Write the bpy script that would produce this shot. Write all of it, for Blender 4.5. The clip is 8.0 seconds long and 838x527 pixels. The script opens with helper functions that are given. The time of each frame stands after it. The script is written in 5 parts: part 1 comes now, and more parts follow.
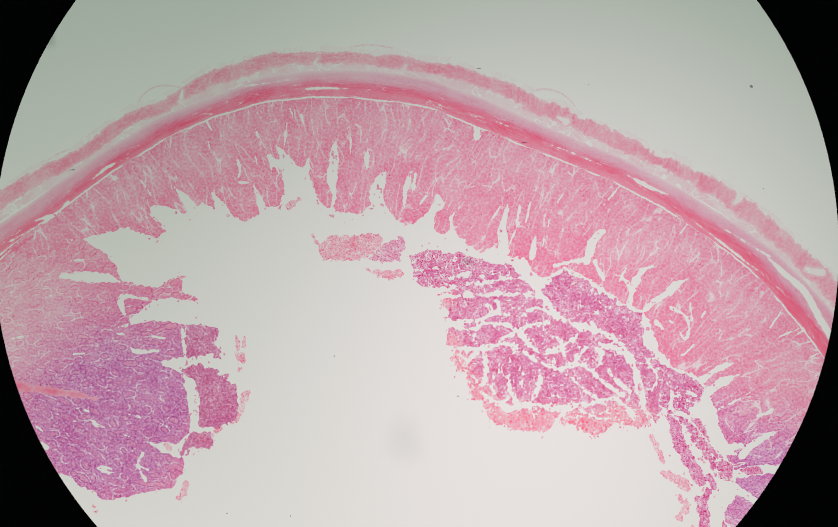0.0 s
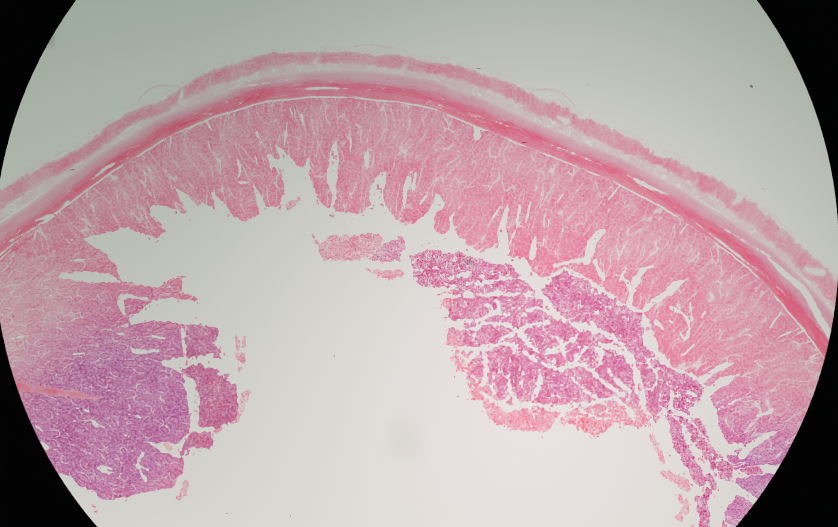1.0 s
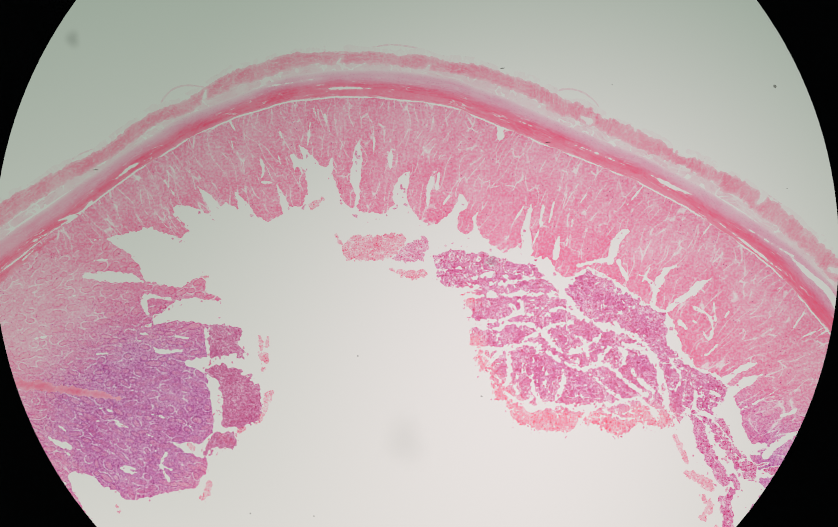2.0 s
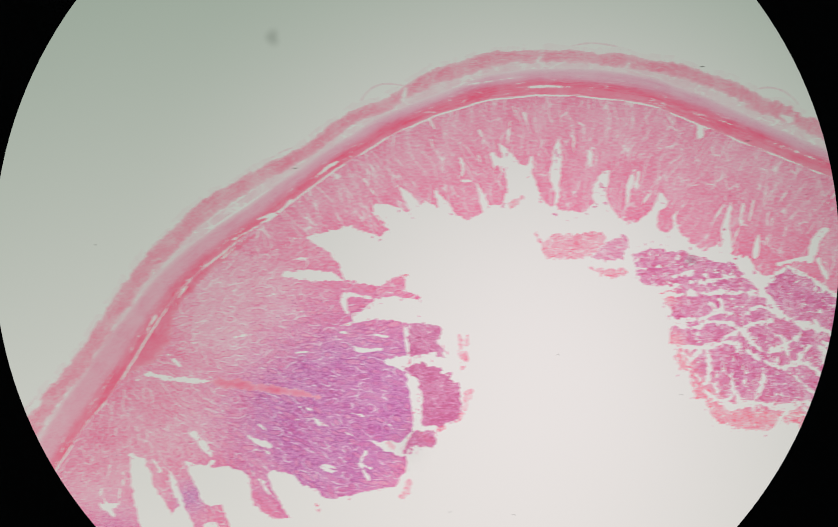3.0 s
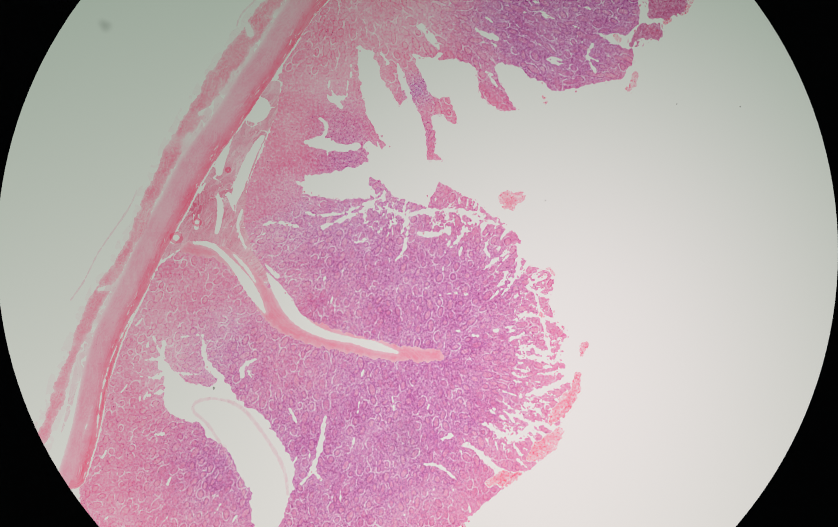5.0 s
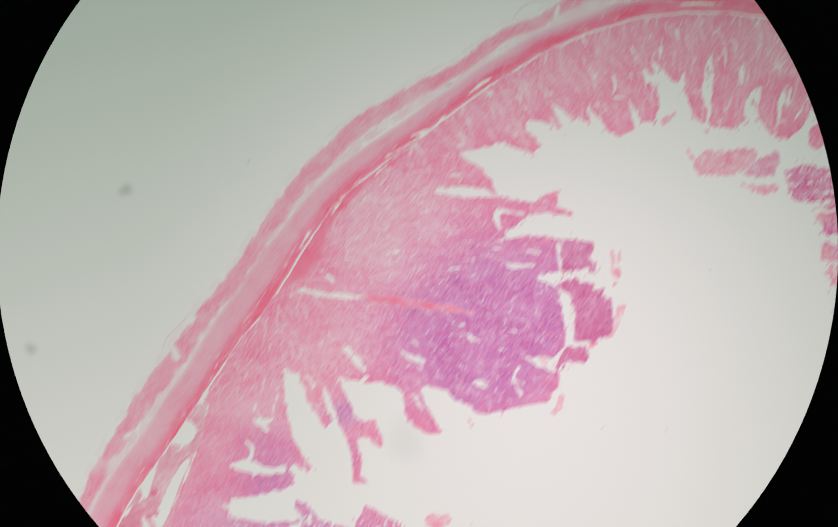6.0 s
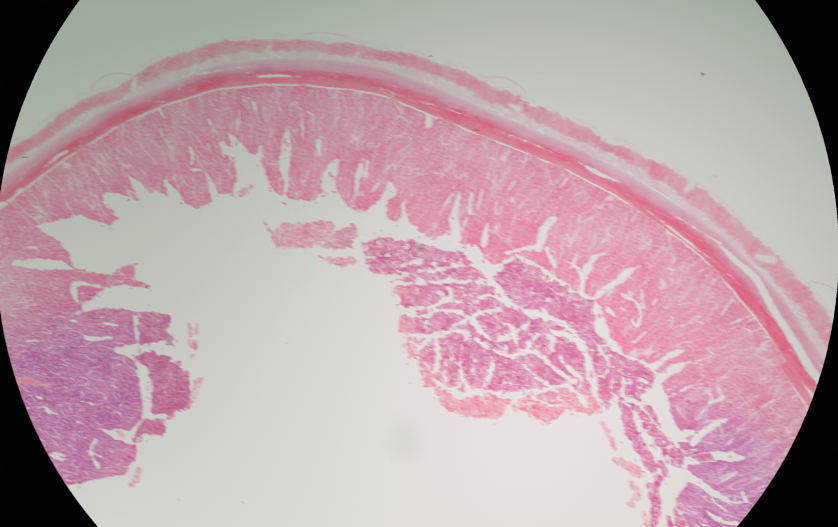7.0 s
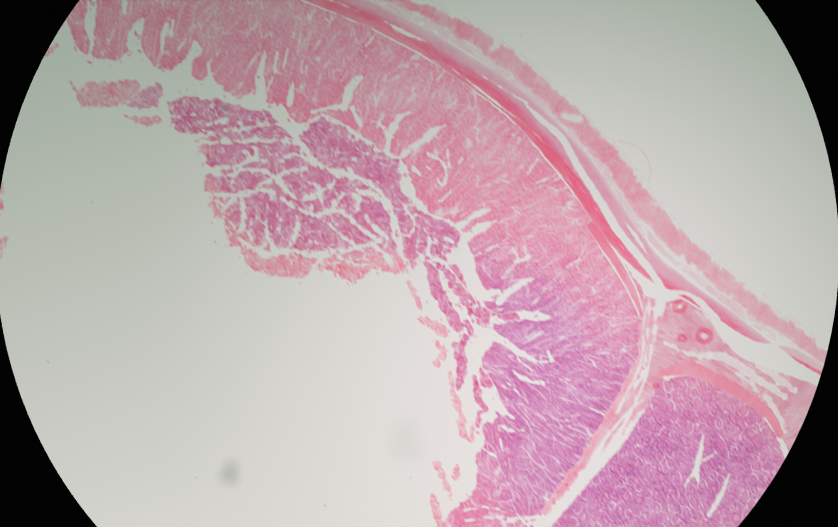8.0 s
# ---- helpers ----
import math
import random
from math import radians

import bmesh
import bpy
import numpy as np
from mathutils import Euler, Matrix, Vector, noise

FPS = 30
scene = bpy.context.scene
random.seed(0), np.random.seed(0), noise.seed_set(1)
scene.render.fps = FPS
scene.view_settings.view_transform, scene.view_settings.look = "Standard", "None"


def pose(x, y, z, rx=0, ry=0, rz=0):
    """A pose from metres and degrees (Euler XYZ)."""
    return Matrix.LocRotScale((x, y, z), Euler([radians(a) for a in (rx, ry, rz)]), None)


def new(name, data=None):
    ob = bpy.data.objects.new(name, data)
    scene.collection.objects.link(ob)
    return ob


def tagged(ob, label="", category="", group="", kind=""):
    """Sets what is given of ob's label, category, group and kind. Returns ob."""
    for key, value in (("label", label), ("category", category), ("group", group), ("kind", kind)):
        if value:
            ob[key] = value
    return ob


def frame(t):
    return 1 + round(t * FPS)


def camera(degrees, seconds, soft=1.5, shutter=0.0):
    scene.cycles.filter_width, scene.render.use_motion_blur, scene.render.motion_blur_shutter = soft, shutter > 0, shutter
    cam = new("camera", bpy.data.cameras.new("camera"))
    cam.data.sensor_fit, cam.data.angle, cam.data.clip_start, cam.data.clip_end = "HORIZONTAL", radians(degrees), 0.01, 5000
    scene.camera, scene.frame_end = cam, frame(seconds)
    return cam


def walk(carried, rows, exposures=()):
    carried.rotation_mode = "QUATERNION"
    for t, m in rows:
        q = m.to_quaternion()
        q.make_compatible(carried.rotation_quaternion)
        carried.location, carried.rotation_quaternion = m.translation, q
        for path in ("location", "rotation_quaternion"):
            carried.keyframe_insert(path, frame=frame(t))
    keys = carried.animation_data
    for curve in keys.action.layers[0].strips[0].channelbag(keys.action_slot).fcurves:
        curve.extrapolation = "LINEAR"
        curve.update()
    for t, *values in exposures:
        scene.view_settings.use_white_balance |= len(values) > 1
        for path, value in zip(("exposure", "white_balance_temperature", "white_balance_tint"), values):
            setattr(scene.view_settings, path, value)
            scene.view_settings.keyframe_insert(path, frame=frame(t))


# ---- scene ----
import collections
import functools

# A stained gut section on a glass slide, seen through a microscope whose slide is pushed about by hand.
# Lengths on the slide are in divisions of 3.15 micrometres, x to the right, y towards the viewer.
DIV = 3.15e-6
EYE = 0.017


def place(x, y, z=0.0):
    return ((x - 784) * DIV, (493 - y) * DIV, z)


# ---- camera ----
cam = camera(2 * math.degrees(math.atan(784 * DIV / EYE)), 8.0, soft=1.0, shutter=0.28)
LEVEL = 0.0012                       # height of the field diaphragm over the slide
shrink = (EYE - LEVEL) / EYE
# held to the eyepiece, it drifts a little: seconds, divisions to the left, divisions forward, size of the opening
DRIFT = [(0.0, 0.0, 0.0, 1.0), (1.2, 0.0, 0.2, 1.0), (3.0, 0.0, 2.0, 1.001), (4.2, 1.0, 3.2, 0.9988), (5.3, 1.9, 2.8, 0.9955), (6.0, 1.8, 3.0, 0.9962), (7.0, 1.8, 3.6, 0.9975), (8.0, 1.8, 4.3, 0.9985)]
walk(cam, [(t, pose(-x * DIV * shrink, y * DIV * shrink, LEVEL + (EYE - LEVEL) / k)) for t, x, y, k in DRIFT])

# ---- world and light ----
world = bpy.data.worlds.new("room")
world.use_nodes = True
scene.world = world
world.node_tree.nodes["Background"].inputs[0].default_value = (0.85, 0.88, 0.9, 1)
world.node_tree.nodes["Background"].inputs[1].default_value = 0.35
scene.view_settings.exposure = 0.0


# ---- materials ----
def shader(name):
    m = bpy.data.materials.new(name)
    m.use_nodes = True
    m.node_tree.nodes.clear()
    return m, m.node_tree.nodes, m.node_tree.links


def node(nodes, links, kind, ins=None, operation="", use_clamp=False, attribute_name="", interpolation_type="", feature="", data_type=""):
    n = nodes.new(kind)
    if operation:
        n.operation = operation
    if use_clamp:
        n.use_clamp = True
    if attribute_name:
        n.attribute_name = attribute_name
    if interpolation_type:
        n.interpolation_type = interpolation_type
    if feature:
        n.feature = feature
    if data_type:
        n.data_type = data_type
    for key, value in (ins or {}).items():
        if isinstance(value, bpy.types.NodeSocket):
            links.new(value, n.inputs[key])
        else:
            n.inputs[key].default_value = value
    return n


def plain(name, colour, rough, grain=0.15, scale=40000.0, metal=0.0, shine=0.5):
    m, ns, ls = shader(name)
    tc = node(ns, ls, "ShaderNodeTexCoord")
    nz = node(ns, ls, "ShaderNodeTexNoise", {"Vector": tc.outputs["Object"], "Scale": scale, "Detail": 4.0})
    ramp = node(ns, ls, "ShaderNodeMapRange", {0: nz.outputs[0], 3: 1 - grain, 4: 1 + grain})
    col = node(ns, ls, "ShaderNodeVectorMath", {0: colour, 1: ramp.outputs[0]}, operation="MULTIPLY")
    bump = node(ns, ls, "ShaderNodeBump", {"Strength": 0.1, "Distance": 1e-5, "Height": nz.outputs[0]})
    b = node(ns, ls, "ShaderNodeBsdfPrincipled", {"Base Color": col.outputs[0], "Roughness": rough, "Metallic": metal, "Specular IOR Level": shine, "Normal": bump.outputs[0]})
    out = node(ns, ls, "ShaderNodeOutputMaterial", {"Surface": b.outputs[0]})
    return m


def stain_material(name, eosin, haematoxylin, columns=0.0, glands=0.0, fibres=0.0, crush=0.0, wisps=0.0, slits=0.0, nuclei=1.0, grainy=1.0):
    """Stained tissue that filters the light shining through it; an eosin red above 1 adds light instead. The strength
    of the stain and its mixture come from the mesh; the other numbers set how strongly its finer structure shows."""
    m, ns, ls = shader(name)
    at = node(ns, ls, "ShaderNodeAttribute", attribute_name="spot").outputs["Vector"]
    flow = node(ns, ls, "ShaderNodeAttribute", attribute_name="flow").outputs["Vector"]
    dye = node(ns, ls, "ShaderNodeAttribute", attribute_name="dye").outputs["Vector"]
    blue, dens, gl = node(ns, ls, "ShaderNodeSeparateXYZ", {0: dye}).outputs

    def op(kind, a, b=0.0, clamp=False):
        return node(ns, ls, "ShaderNodeMath", {0: a, 1: b}, operation=kind, use_clamp=clamp).outputs[0]

    def mul(a, *rest):
        for b in rest:
            a = op("MULTIPLY", a, b)
        return a

    def cloudy(vec, scale, detail=3.0, rough=0.55):
        return node(ns, ls, "ShaderNodeTexNoise", {"Vector": vec, "Scale": scale, "Detail": detail, "Roughness": rough}).outputs[0]

    def span(v, a, b, c=0.0, d=1.0):
        return node(ns, ls, "ShaderNodeMapRange", {0: v, 1: a, 2: b, 3: c, 4: d}, interpolation_type="SMOOTHSTEP").outputs[0]

    def edges(vec, scale):
        return node(ns, ls, "ShaderNodeTexVoronoi", {"Vector": vec, "Scale": scale}, feature="DISTANCE_TO_EDGE").outputs["Distance"]

    def cells(vec, scale):
        return node(ns, ls, "ShaderNodeTexVoronoi", {"Vector": vec, "Scale": scale}).outputs["Distance"]

    def squeezed(vec, k):
        return node(ns, ls, "ShaderNodeMapping", {"Vector": vec, "Scale": (1.0, k, 1.0)}).outputs[0]

    warp = node(ns, ls, "ShaderNodeTexNoise", {"Vector": at, "Scale": 0.04, "Detail": 3.0}).outputs["Color"]
    warp = node(ns, ls, "ShaderNodeVectorMath", {0: warp, 1: (0.5, 0.5, 0.5)}, operation="SUBTRACT").outputs[0]
    warp = node(ns, ls, "ShaderNodeVectorMath", {0: warp, 3: 30.0}, operation="SCALE").outputs[0]
    bend = node(ns, ls, "ShaderNodeTexNoise", {"Vector": at, "Scale": 0.011, "Detail": 1.0}).outputs["Color"]
    bend = node(ns, ls, "ShaderNodeVectorMath", {0: bend, 1: (0.5, 0.5, 0.5)}, operation="SUBTRACT").outputs[0]
    bend = node(ns, ls, "ShaderNodeVectorMath", {0: bend, 3: 60.0}, operation="SCALE").outputs[0]
    fw = node(ns, ls, "ShaderNodeVectorMath", {0: flow, 1: bend}, operation="ADD").outputs[0]
    pw = node(ns, ls, "ShaderNodeVectorMath", {0: at, 1: warp}, operation="ADD").outputs[0]
    broad, fine = cloudy(at, 0.018, 3.0), cloudy(at, 0.22, 3.0, 0.7)
    clear = []
    if columns:
        # villi: smooth long columns with pale bubbly tissue and thin clefts between them
        e = edges(squeezed(fw, 0.13), 0.056)
        line = mul(span(e, 0.006, 0.05, 1.0, 0.0), span(cloudy(at, 0.034, 3.0), 0.42, 0.56, 0.05, 1.0))
        bubbly = span(cells(pw, 0.22), 0.16, 0.46, 1.0, 0.0)
        between = mul(span(e, 0.06, 0.26, 1.0, 0.0), bubbly, span(cloudy(at, 0.017, 2.0), 0.38, 0.52))
        loose_zone = mul(span(e, 0.07, 0.30, 1.0, 0.0), span(cloudy(at, 0.014, 2.0), 0.40, 0.54))
        strings = op("ABSOLUTE", op("SUBTRACT", cloudy(squeezed(fw, 0.22), 0.15, 3.0, 0.6), 0.5))
        clear += [mul(line, 0.88 * columns), mul(between, 0.42 * columns), mul(loose_zone, 0.12 * columns),
                  mul(loose_zone, span(strings, 0.0, 0.05, 1.0, 0.0), 0.28 * columns)]
    if slits:
        # thin bright slits and dark red lines along a muscle, where the mesh asks for them
        shake = node(ns, ls, "ShaderNodeVectorMath", {0: warp, 3: 0.16}, operation="SCALE").outputs[0]
        fs = node(ns, ls, "ShaderNodeVectorMath", {0: flow, 1: shake}, operation="ADD").outputs[0]
        s1 = op("ABSOLUTE", op("SUBTRACT", cloudy(squeezed(fs, 0.09), 0.13, 2.0, 0.5), 0.5))
        slit = mul(span(s1, 0.004, 0.02, 1.0, 0.0), span(cloudy(squeezed(fs, 0.4), 0.05, 2.0), 0.48, 0.58))
        s2 = op("ABSOLUTE", op("SUBTRACT", cloudy(squeezed(fs, 0.05), 0.09, 3.0, 0.6), 0.47))
        red = span(s2, 0.0, 0.035, 1.0, 0.0)
        clear.append(mul(slit, gl, slits))
    if wisps:
        # thin curved gaps round single glands and cells
        w1 = op("ABSOLUTE", op("SUBTRACT", cloudy(pw, 0.062, 3.0, 0.6), 0.5))
        w2 = op("ABSOLUTE", op("SUBTRACT", cloudy(at, 0.13, 2.0, 0.6), 0.5))
        clear += [mul(span(w1, 0.004, 0.022, 1.0, 0.0), span(cloudy(at, 0.035, 2.0), 0.42, 0.54), 1.0 * wisps),
                  mul(span(w2, 0.0, 0.05, 1.0, 0.0), span(cloudy(at, 0.05, 2.0), 0.44, 0.58), 0.62 * wisps)]
    if fibres:
        ridge = op("ABSOLUTE", op("SUBTRACT", cloudy(squeezed(fw, 0.12), 0.1, 4.0, 0.62), 0.5))
        clear.append(mul(span(ridge, 0.0, 0.06, 1.0, 0.0), span(broad, 0.34, 0.62, 0.2, 1.0), fibres))
    if glands:
        # glands: smooth and rosy, walled by dark nuclei, with a bright gap round part of them, in a stroma full of nuclei
        own = node(ns, ls, "ShaderNodeAttribute", attribute_name="gland").outputs["Vector"]
        away, side, luck = node(ns, ls, "ShaderNodeSeparateXYZ", {0: own}).outputs
        away = op("ADD", away, mul(op("SUBTRACT", cloudy(at, 0.10, 3.0), 0.5), 5.0))
        plain_to_see = mul(span(cloudy(at, 0.016, 2.0), 0.40, 0.60, 0.25, 1.0), glands)
        inner = mul(span(away, -2.6, -0.2, 1.0, 0.0), plain_to_see)
        wall = mul(span(op("ABSOLUTE", op("ADD", away, 0.9)), 0.2, 1.9, 1.0, 0.0), plain_to_see, span(cells(at, 0.3), 0.2, 0.6, 1.0, 0.3))
        stroma = mul(span(away, -0.4, 1.2), gl)
        packed = span(cells(at, 0.25), 0.12, 0.44, 1.0, 0.0)
        arc = span(op("SUBTRACT", side, op("SUBTRACT", mul(luck, 2.2), 1.25)), -0.1, 0.45)
        halo = mul(span(op("ABSOLUTE", op("SUBTRACT", away, 1.35)), 0.35, 1.7, 1.0, 0.0), arc, span(cloudy(at, 0.03, 2.0), 0.40, 0.54, 0.2, 1.0))
        pits = mul(span(cells(at, 0.115), 0.09, 0.19, 1.0, 0.0), span(cloudy(at, 0.06, 2.0), 0.48, 0.6), inner)
        specks = mul(span(cells(pw, 0.21), 0.12, 0.36, 1.0, 0.0), span(cloudy(at, 0.05, 2.0), 0.42, 0.58), span(away, -0.5, 1.5))
        clear += [mul(halo, 0.72 * glands), mul(pits, 0.6), mul(specks, 0.52 * glands)]
    if crush:
        # crushed cells: small dark clumps in a net of light cracks
        net = mul(span(edges(pw, 0.25), 0.02, 0.18, 1.0, 0.0), span(cloudy(at, 0.06, 3.0), 0.32, 0.56, 0.25, 1.0))
        clumps = mul(span(cloudy(pw, 0.16, 3.0, 0.65), 0.40, 0.56, 1.0, 0.0), span(cloudy(at, 0.03, 2.0), 0.3, 0.6, 0.4, 1.0))
        clear += [mul(net, 0.62 * crush), mul(clumps, 0.46 * crush), mul(span(edges(pw, 0.05), 0.0, 0.035, 1.0, 0.0), span(cloudy(at, 0.04, 2.0), 0.46, 0.56), 0.7 * crush)]
    gap = 0.0
    for c1 in clear:
        gap = op("ADD", gap, c1, clamp=True)
    # nuclei: fine dark points, thicker where the blue dye is
    if columns:
        gap = op("ADD", gap, mul(span(cells(pw, 0.23), 0.10, 0.34, 1.0, 0.0), span(cloudy(at, 0.028, 3.0), 0.42, 0.58), 0.3), clamp=True)
    dots = mul(span(cells(at, 0.27), 0.10, 0.36, 1.0, 0.0), span(cloudy(at, 0.11, 2.0), 0.42, 0.62), nuclei)
    points = mul(span(cells(at, 0.115), 0.07, 0.14, 1.0, 0.0), span(cloudy(at, 0.08, 2.0), 0.42, 0.56), min(nuclei, 1.0))
    amount = op("ADD", mul(blue, 0.85), mul(dots, op("ADD", mul(blue, 0.55), 0.08)))
    power = mul(dens, span(broad, 0.25, 0.75, 0.84, 1.14), span(fine, 0.25, 0.75, 1.0 - 0.36 * grainy, 1.0 + 0.34 * grainy))
    amount, power = op("ADD", amount, mul(points, 0.7)), mul(power, op("ADD", 1.0, mul(points, 1.7)))
    if glands:
        amount = op("ADD", amount, op("SUBTRACT", op("ADD", mul(stroma, op("ADD", mul(packed, 0.42), 0.02), glands), mul(wall, op("ADD", mul(blue, 0.6), 0.08))), mul(inner, 0.16)))
        power = mul(power, op("ADD", 1.0, op("SUBTRACT", op("ADD", mul(stroma, op("SUBTRACT", mul(packed, 1.35), 0.06), glands), mul(wall, 0.95)), mul(inner, 0.22))))
    if slits:
        power = mul(power, op("ADD", 1.0, mul(red, gl, 0.36 * slits)))
    if crush:
        grit = span(cells(at, 0.24), 0.10, 0.42, 1.0, 0.0)
        power = mul(power, op("ADD", 1.0 - 0.30 * crush, mul(grit, 1.2 * crush)))
    amount = op("MAXIMUM", op("MINIMUM", amount, 1.0), 0.0)
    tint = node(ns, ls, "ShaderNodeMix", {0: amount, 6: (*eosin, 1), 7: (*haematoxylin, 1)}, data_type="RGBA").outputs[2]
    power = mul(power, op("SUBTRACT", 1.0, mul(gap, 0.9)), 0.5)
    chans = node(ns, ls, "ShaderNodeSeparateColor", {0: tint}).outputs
    # channels above 1 leave brighter than the lamp light behind them
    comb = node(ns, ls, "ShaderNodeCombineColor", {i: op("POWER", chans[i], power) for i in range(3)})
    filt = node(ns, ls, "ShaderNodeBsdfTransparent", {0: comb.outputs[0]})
    node(ns, ls, "ShaderNodeOutputMaterial", {"Surface": filt.outputs[0]})
    return m


EOSIN_BRIGHTENED = (1.09, 0.33, 0.53)        # stain colour, its red put above 1 to brighten the tissue
BLUE = (0.71, 0.22, 0.605)
MAT_MUCOSA = stain_material("stained_mucosa", EOSIN_BRIGHTENED, BLUE, columns=0.9, glands=0.7, wisps=0.14, fibres=0.10, nuclei=1.0, grainy=1.6)
MAT_FOLD = stain_material("stained_glandular_mucosa", EOSIN_BRIGHTENED, BLUE, glands=1.0, wisps=0.40, nuclei=1.3, grainy=1.45)
# reds of 1.10 below brighten these tissues through their colour as well
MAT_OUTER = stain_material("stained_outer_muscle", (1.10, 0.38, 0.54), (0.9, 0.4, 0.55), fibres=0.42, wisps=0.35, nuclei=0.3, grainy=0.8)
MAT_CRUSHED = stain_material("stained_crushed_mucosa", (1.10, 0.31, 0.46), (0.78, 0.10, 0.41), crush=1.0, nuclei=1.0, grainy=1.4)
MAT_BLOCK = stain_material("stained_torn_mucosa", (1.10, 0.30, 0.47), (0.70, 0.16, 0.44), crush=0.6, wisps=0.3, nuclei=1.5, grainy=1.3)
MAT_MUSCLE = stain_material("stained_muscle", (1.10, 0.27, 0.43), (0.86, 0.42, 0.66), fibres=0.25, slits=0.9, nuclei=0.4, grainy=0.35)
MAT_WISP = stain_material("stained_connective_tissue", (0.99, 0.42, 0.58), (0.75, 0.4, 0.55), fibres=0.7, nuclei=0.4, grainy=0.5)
MAT_BLACK = plain("black_anodised_metal", (0.018, 0.020, 0.021), 0.8, shine=0.04)
MAT_STAGE = plain("black_painted_stage", (0.02, 0.02, 0.02), 0.5, scale=3000.0)

m, ns, ls = shader("grey_dust")
tc = node(ns, ls, "ShaderNodeTexCoord")
nz = node(ns, ls, "ShaderNodeTexNoise", {"Vector": tc.outputs["Object"], "Scale": 90000.0, "Detail": 3.0})
shade = node(ns, ls, "ShaderNodeMix", {0: nz.outputs[0], 6: (0.42, 0.41, 0.40, 1), 7: (0.85, 0.85, 0.84, 1)}, data_type="RGBA")
tr = node(ns, ls, "ShaderNodeBsdfTransparent", {0: shade.outputs[2]})
node(ns, ls, "ShaderNodeOutputMaterial", {"Surface": tr.outputs[0]})
MAT_DUST = m

m, ns, ls = shader("gland_epithelium")
tc = node(ns, ls, "ShaderNodeTexCoord")
info = node(ns, ls, "ShaderNodeObjectInfo")
nz = node(ns, ls, "ShaderNodeTexNoise", {"Vector": tc.outputs["Object"], "Scale": 3.0, "Detail": 3.0})
luck = node(ns, ls, "ShaderNodeMath", {0: nz.outputs[0], 1: info.outputs["Random"]}, operation="MULTIPLY")
shade = node(ns, ls, "ShaderNodeMix", {0: luck.outputs[0], 6: (0.997, 0.975, 0.985, 1), 7: (0.985, 0.90, 0.945, 1)}, data_type="RGBA")
tr = node(ns, ls, "ShaderNodeBsdfTransparent", {0: shade.outputs[2]})
node(ns, ls, "ShaderNodeOutputMaterial", {"Surface": tr.outputs[0]})
MAT_GLAND = m

m, ns, ls = shader("slide_glass")
gl = node(ns, ls, "ShaderNodeBsdfRefraction", {"Color": (0.99, 0.995, 0.99, 1), "Roughness": 0.0, "IOR": 1.5})
node(ns, ls, "ShaderNodeOutputMaterial", {"Surface": gl.outputs[0]})
MAT_GLASS = m

# the frosted lamp glass: its glow is two soft blobs, cooler and dimmer to one side
m, ns, ls = shader("frosted_lamp_glass")
tc = node(ns, ls, "ShaderNodeTexCoord")
DEPTH = 1.155      # the lamp lies deeper than the slide


def lamp_blob(x, y, r, colour):
    off = node(ns, ls, "ShaderNodeVectorMath", {0: tc.outputs["Object"], 1: Vector(place(x, y)) * DEPTH}, operation="SUBTRACT")
    flat = node(ns, ls, "ShaderNodeVectorMath", {0: off.outputs[0], 1: (1, 1, 0)}, operation="MULTIPLY")
    size = node(ns, ls, "ShaderNodeVectorMath", {0: flat.outputs[0]}, operation="LENGTH")
    k = node(ns, ls, "ShaderNodeMapRange", {0: size.outputs["Value"], 1: 0.0, 2: r * DIV * DEPTH, 3: 1.0, 4: 0.0}, interpolation_type="SMOOTHSTEP").outputs[0]
    return node(ns, ls, "ShaderNodeVectorMath", {0: colour, 3: k}, operation="SCALE").outputs[0]


glow = node(ns, ls, "ShaderNodeVectorMath", {0: lamp_blob(700, 2200, 3600, (0.840, 0.653, 0.728)), 1: lamp_blob(1050, 530, 850, (0.248, 0.184, 0.222))}, operation="ADD")
glow = node(ns, ls, "ShaderNodeVectorMath", {0: glow.outputs[0], 1: (0.076, 0.193, 0.108)}, operation="ADD")
em = node(ns, ls, "ShaderNodeEmission", {0: glow.outputs[0], 1: 1.015})
node(ns, ls, "ShaderNodeOutputMaterial", {"Surface": em.outputs[0]})
MAT_LAMP = m


# ---- fields over the slide, from which the section is cut ----
STEP = 2.0
X0, Y0, NX, NY = -960, 40, 1546, 936
GX, GY = np.meshgrid(X0 + STEP * np.arange(NX), Y0 + STEP * np.arange(NY))
FAR = 1e3


def cloud(size, octaves=3, seed=0):
    """Smooth random field, about -1 to 1, with features of that size."""
    r = np.random.default_rng(seed)
    total, amp, norm = np.zeros_like(GX), 1.0, 0.0
    for _ in range(octaves):
        gx, gy = STEP * np.arange(NX) / size, STEP * np.arange(NY) / size
        table = r.uniform(-1, 1, (int(gy[-1]) + 3, int(gx[-1]) + 3))
        ix, iy = gx.astype(int), gy.astype(int)
        fx, fy = gx - ix, (gy - iy)[:, None]
        fx, fy = fx * fx * (3 - 2 * fx), fy * fy * (3 - 2 * fy)
        rows = table[iy] * (1 - fy) + table[iy + 1] * fy
        v = rows[:, ix] * (1 - fx) + rows[:, ix + 1] * fx
        total, norm = total + amp * v, norm + amp * amp
        size, amp = size / 2.1, amp * 0.6
    return total / math.sqrt(norm)


def window(pts, margin):
    xs, ys = [p[0] for p in pts], [p[1] for p in pts]
    i0 = max(0, int((min(ys) - margin - Y0) / STEP))
    i1 = min(NY, int((max(ys) + margin - Y0) / STEP) + 2)
    j0 = max(0, int((min(xs) - margin - X0) / STEP))
    j1 = min(NX, int((max(xs) + margin - X0) / STEP) + 2)
    return slice(i0, max(i0, i1)), slice(j0, max(j0, j1))


